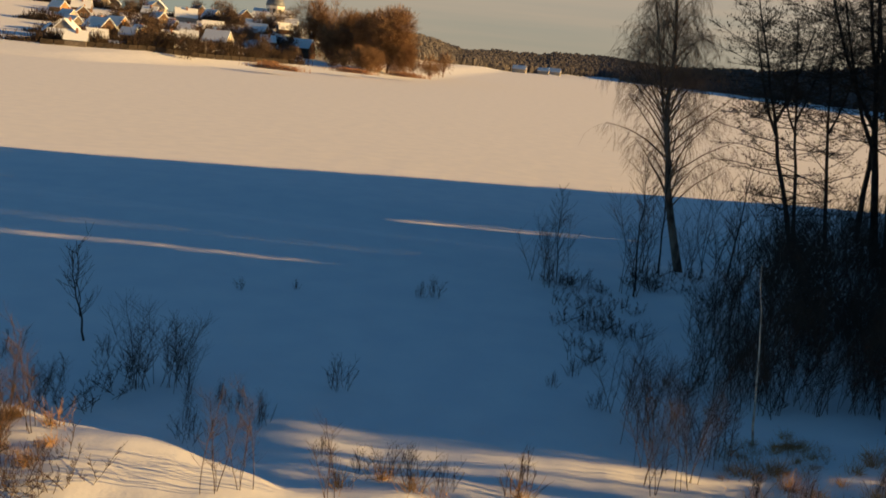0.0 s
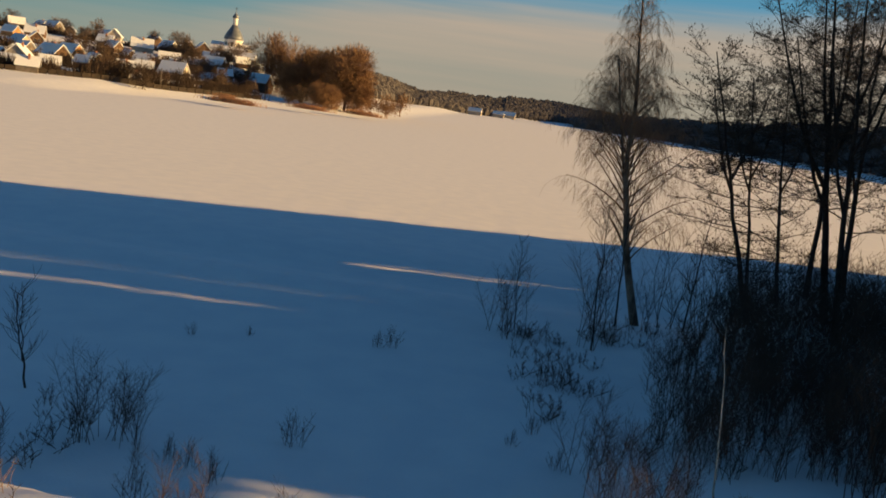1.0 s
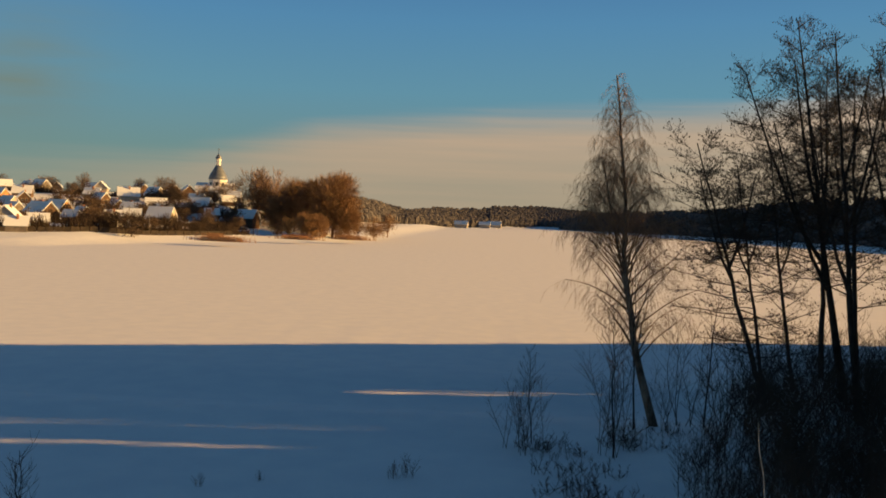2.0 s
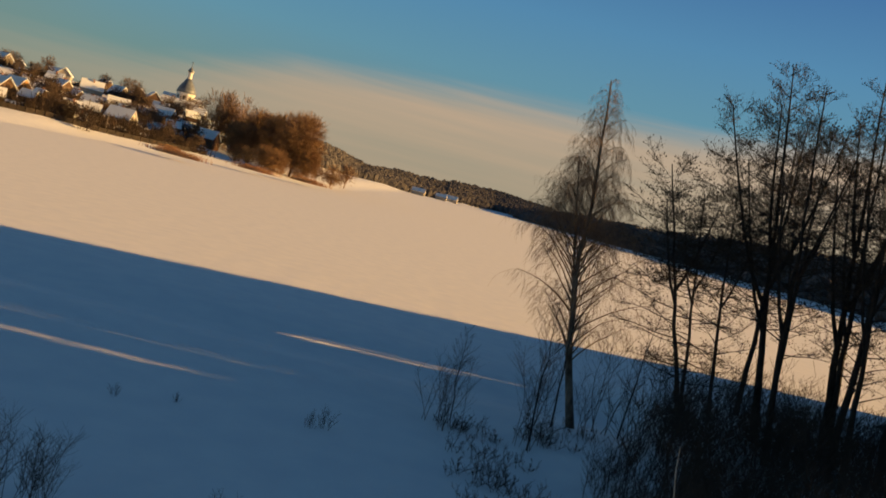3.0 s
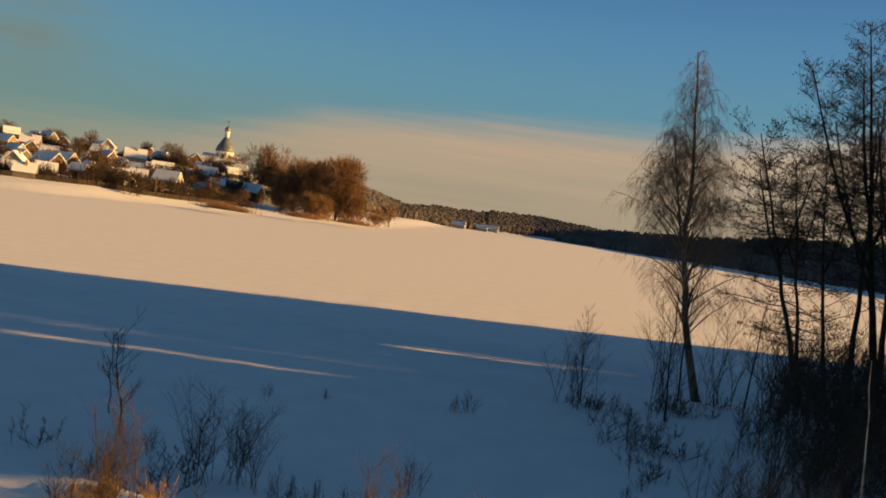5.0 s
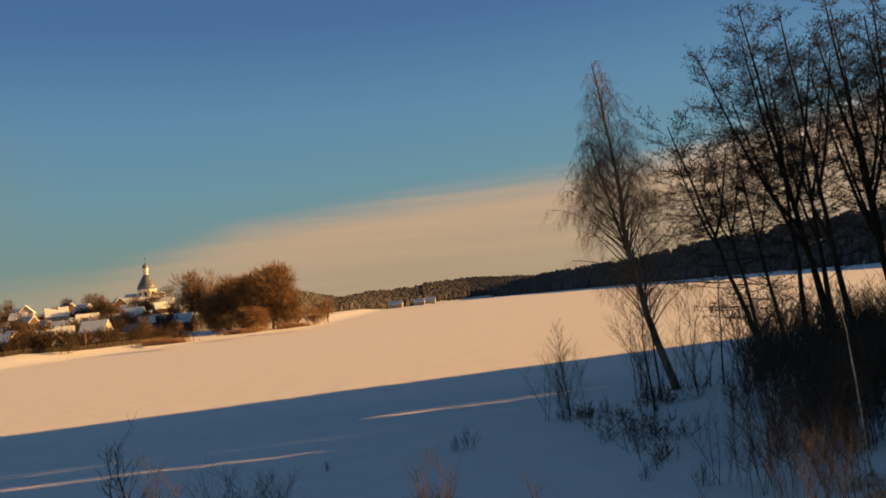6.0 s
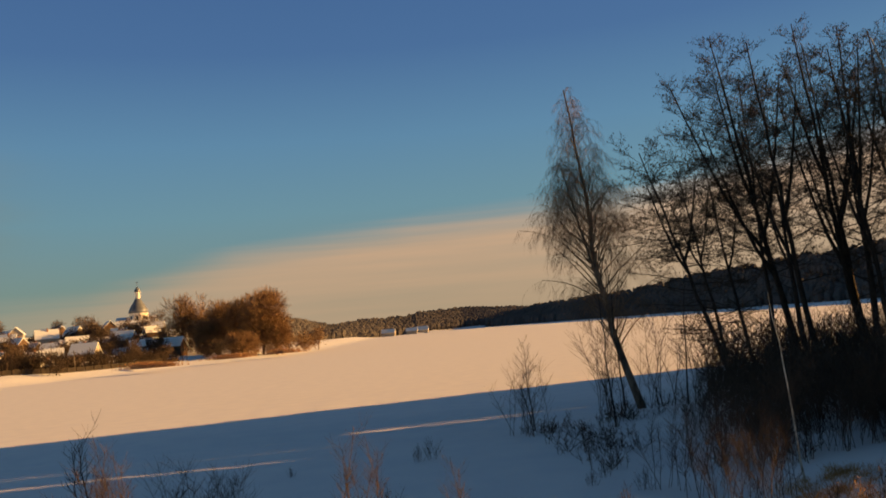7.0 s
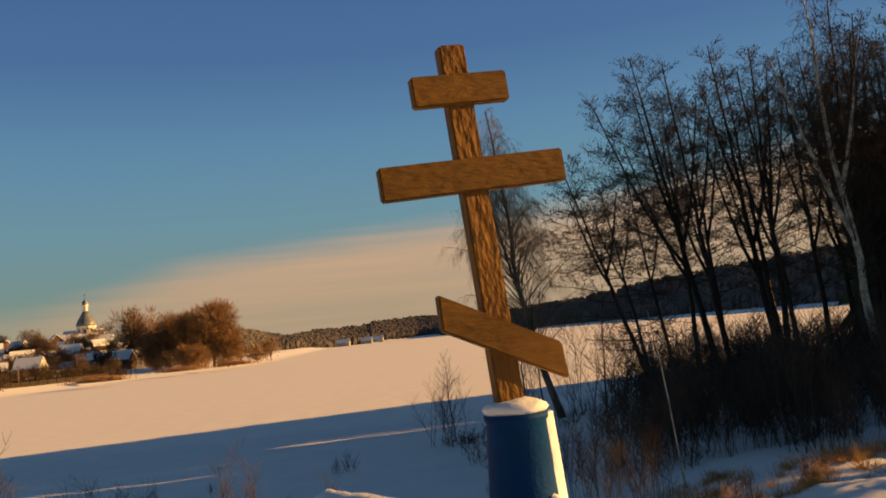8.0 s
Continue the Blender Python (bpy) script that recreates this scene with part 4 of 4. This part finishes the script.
def clear_of_gaps(x, y, h, wide=0.17):
    """Whether a crown of that height leaves every gap open."""
    z = height(x, y)
    for xa, xb, yg, half in GAPS:
        for k in range(5):
            xg = xa + (xb - xa) * k / 4
            up = height(xg, yg) + (x - xg) * CLIMB - z
            off = abs(y - yg - (x - (xa + xb) / 2) * SLOPE)
            if 0 < up < h and off < half + h * wide * (1 - 0.85 * up / h) * 0.9:
                return False
    return True


def grow(x, y, h, wide=0.17):
    """A spruce, or a slimmer or younger one where it would close a gap."""
    for k, q in ((1, 1), (1, 0.6), (0.8, 0.8), (0.6, 1)):
        if clear_of_gaps(x, y, h * k, wide * q):
            return spruce(s, rng, x, y, height(x, y), h * k, wide * q)


for i in range(1750):
    x = rng.uniform(43, 112)
    y = rng.uniform(18.2 + SLOPE * x, edge_of_wood(x) - 1)
    grow(x, y, rng.uniform(16, 20.5))
for i in range(110):
    x = 43 + i * 0.65
    spruce(s, rng, x, edge_of_wood(x) + rng.uniform(-0.6, 0.2), height(x, edge_of_wood(x)), rng.uniform(18.8, 19.8), 0.17)
# slim, sparse trees added to dapple the sun on the near snow
for i in range(10):
    x = rng.uniform(58, 85)
    grow(x, 15.0 + 0.35 * i + rng.uniform(-0.2, 0.2) + SLOPE * x, rng.uniform(12, 18), 0.045)
for i in range(5):
    x = rng.uniform(45, 90)
    grow(x, rng.uniform(10.5, 15.5) + SLOPE * x, rng.uniform(10, 17), 0.08)
for i in range(60):
    # low trees added out of view to shade the bank beside the chapel
    x = rng.uniform(43, 50)
    y = -20 + 0.5 * i + rng.uniform(-0.3, 0.3) + SLOPE * x
    z = height(x, y)
    spruce(s, rng, x, y, z, 11.2 + 0.222 * (x - 45) - z + rng.uniform(-0.6, 0.4), 0.2)
# unseen high crowns on bare boles, added beside the grassy bank and by the widest gap to cut the sun streaks short
for x0, y0, crown, count in ((50, 17.4, 10.9, 4), (55, 51.8, 11.7, 2)):
    for i in range(count):
        x = x0 + rng.uniform(-0.5, 0.5)
        y = y0 + 1.15 * i + SLOPE * x
        s.tube([Vector((x, y, height(x, y) - 0.3)), Vector((x, y, crown + 2))], 0.16, 0.12, 5)
        spruce(s, rng, x, y, crown, 9, 0.26)
spruce_wood = new("spruce_wood", s.mesh("spruce_wood", SPRUCE, False))
tagged(spruce_wood, "dense dark spruce wood out of view that shades the ice", "forest", kind="stuff")

# ---- cloud bank low in the sky ----
s = Shape()
R = 4000
uvs = []
NA, NE = 120, 44
for j in range(NE + 1):
    e = -0.5 + 32.5 * j / NE
    for i in range(NA + 1):
        a = -65 + 140 * i / NA
        s.v.append(Vector((R * math.sin(radians(a)), R * math.cos(radians(a)), R * math.tan(radians(e)))))
        uvs.append(((a + 40) / 90, (e + 0.5) / 12.5))
for j in range(NE):
    for i in range(NA):
        q = j * (NA + 1) + i
        s.f.append((q, q + NA + 1, q + NA + 2, q + 1))
cm = bpy.data.materials.new("cloud")
cm.use_nodes = True
ct = cm.node_tree
ct.nodes.clear()


def node(kind, **inputs):
    n = ct.nodes.new(kind)
    for k, v in inputs.items():
        n.inputs[k].default_value = v
    return n


def mathn(op, a, b=None, c=None):
    n = ct.nodes.new("ShaderNodeMath")
    n.operation = op
    for i, v in enumerate((a, b, c)):
        if v is None:
            continue
        if isinstance(v, (int, float)):
            n.inputs[i].default_value = v
        else:
            ct.links.new(v, n.inputs[i])
    return n.outputs[0]


tc = ct.nodes.new("ShaderNodeUVMap")
sep = ct.nodes.new("ShaderNodeSeparateXYZ")
ct.links.new(tc.outputs[0], sep.inputs[0])
U, V = sep.outputs[0], sep.outputs[1]
mp = ct.nodes.new("ShaderNodeMapping")
mp.inputs["Scale"].default_value = (2.2, 7.0, 1)
mp.inputs["Rotation"].default_value = (0, 0, radians(-3))
ct.links.new(tc.outputs[0], mp.inputs[0])
nz = node("ShaderNodeTexNoise", Scale=2.4, Detail=3.0)
ct.links.new(mp.outputs[0], nz.inputs[0])
wob = mathn("MULTIPLY_ADD", nz.outputs[0], 0.10, -0.05)
# top of the bank climbs from the village towards the woods
ramp = ct.nodes.new("ShaderNodeValToRGB")
for pos, val in ((0.0, 0.20), (0.22, 0.30), (0.32, 0.47), (0.45, 0.56), (0.6, 0.6), (1.0, 0.62)):
    el = ramp.color_ramp.elements.new(pos)
    el.color = (val, val, val, 1)
ct.links.new(U, ramp.inputs[0])
edge = mathn("ADD", ramp.outputs[0], wob)
soft = ct.nodes.new("ShaderNodeMapRange")
soft.interpolation_type = "SMOOTHSTEP"
soft.inputs["From Min"].default_value = -0.10
soft.inputs["From Max"].default_value = 0.11
ct.links.new(mathn("SUBTRACT", edge, V), soft.inputs[0])
side = ct.nodes.new("ShaderNodeMapRange")
side.interpolation_type = "SMOOTHSTEP"
side.inputs["From Min"].default_value = 0.10
side.inputs["From Max"].default_value = 0.36
side.inputs["To Min"].default_value = 0.4
ct.links.new(U, side.inputs[0])
alpha = mathn("MULTIPLY", mathn("MULTIPLY", soft.outputs[0], mathn("MULTIPLY_ADD", nz.outputs[0], 0.2, 0.72)), side.outputs[0])
tone = ct.nodes.new("ShaderNodeValToRGB")
tone.color_ramp.elements[0].color = (0.195, 0.152, 0.125, 1)
tone.color_ramp.elements[1].color = (0.36, 0.225, 0.168, 1)
ct.links.new(mathn("MULTIPLY_ADD", nz.outputs[0], 0.35, mathn("MULTIPLY_ADD", V, 0.9, -0.15)), tone.inputs[0])
# added glow that colours the sky: greenish over the horizon, clear blue higher up
veil = ct.nodes.new("ShaderNodeValToRGB")
veil.color_ramp.elements[0].color = (0.118, 0.142, 0.123, 1)
veil.color_ramp.elements[1].color = (0.017, 0.054, 0.183, 1)
for elevation, colour in ((4, (0.086, 0.14, 0.162)), (8, (0.067, 0.15, 0.235)), (12.5, (0.05, 0.131, 0.263)), (18, (0.029, 0.081, 0.222))):
    el = veil.color_ramp.elements.new((elevation + 0.5) / 30)
    el.color = (*colour, 1)
ct.links.new(mathn("MULTIPLY", V, 12.5 / 30), veil.inputs[0])
fade = ct.nodes.new("ShaderNodeMapRange")
fade.interpolation_type = "SMOOTHSTEP"
for name, value in (("From Min", 2.5), ("From Max", 1.75), ("To Min", 0.0), ("To Max", 0.8)):
    fade.inputs[name].default_value = value
ct.links.new(V, fade.inputs[0])
ends = ct.nodes.new("ShaderNodeMapRange")
ends.interpolation_type = "SMOOTHSTEP"
for name, value in (("From Min", 0.76), ("From Max", 0.6)):
    ends.inputs[name].default_value = value
ct.links.new(mathn("ABSOLUTE", mathn("SUBTRACT", U, 0.5)), ends.inputs[0])
veil_alpha = mathn("MULTIPLY", fade.outputs[0], ends.outputs[0])
# smoke that drifts over the village
nz2 = node("ShaderNodeTexNoise", Scale=9.0, Detail=3.0)
ct.links.new(tc.outputs[0], nz2.inputs[0])
du = mathn("DIVIDE", mathn("SUBTRACT", mathn("MULTIPLY_ADD", V, -0.05, U), 0.094), 0.045)
dv = mathn("DIVIDE", mathn("SUBTRACT", V, 0.66), 0.26)
puff = mathn("EXPONENT", mathn("MULTIPLY", mathn("ADD", mathn("MULTIPLY", du, du), mathn("MULTIPLY", dv, dv)), -1.0))
smoke_alpha = mathn("MULTIPLY", puff, mathn("MULTIPLY_ADD", nz2.outputs[0], 1.6, -0.15))


def glow(colour):
    em = node("ShaderNodeEmission", Strength=1.0)
    if isinstance(colour, tuple):
        em.inputs[0].default_value = (*colour, 1)
    else:
        ct.links.new(colour, em.inputs[0])
    return em.outputs[0]


def over(fac, below, above):
    mix = ct.nodes.new("ShaderNodeMixShader")
    for socket, link in zip(mix.inputs, (fac, below, above)):
        ct.links.new(link, socket)
    return mix.outputs[0]


clear = ct.nodes.new("ShaderNodeBsdfTransparent").outputs[0]
sky_layers = over(veil_alpha, clear, glow(veil.outputs[0]))
sky_layers = over(alpha, sky_layers, glow(tone.outputs[0]))
sky_layers = over(smoke_alpha, sky_layers, glow((0.09, 0.115, 0.12)))
outn = ct.nodes.new("ShaderNodeOutputMaterial")
ct.links.new(sky_layers, outn.inputs[0])
me = s.mesh("cloud_bank", cm)
layer = me.uv_layers.new(name="uv")
for lp in me.loops:
    layer.data[lp.index].uv = uvs[lp.vertex_index]
tagged(new("backdrop", me), "glowing sky backdrop with a peach-coloured cloud bank low over the horizon", "sky", kind="structure")
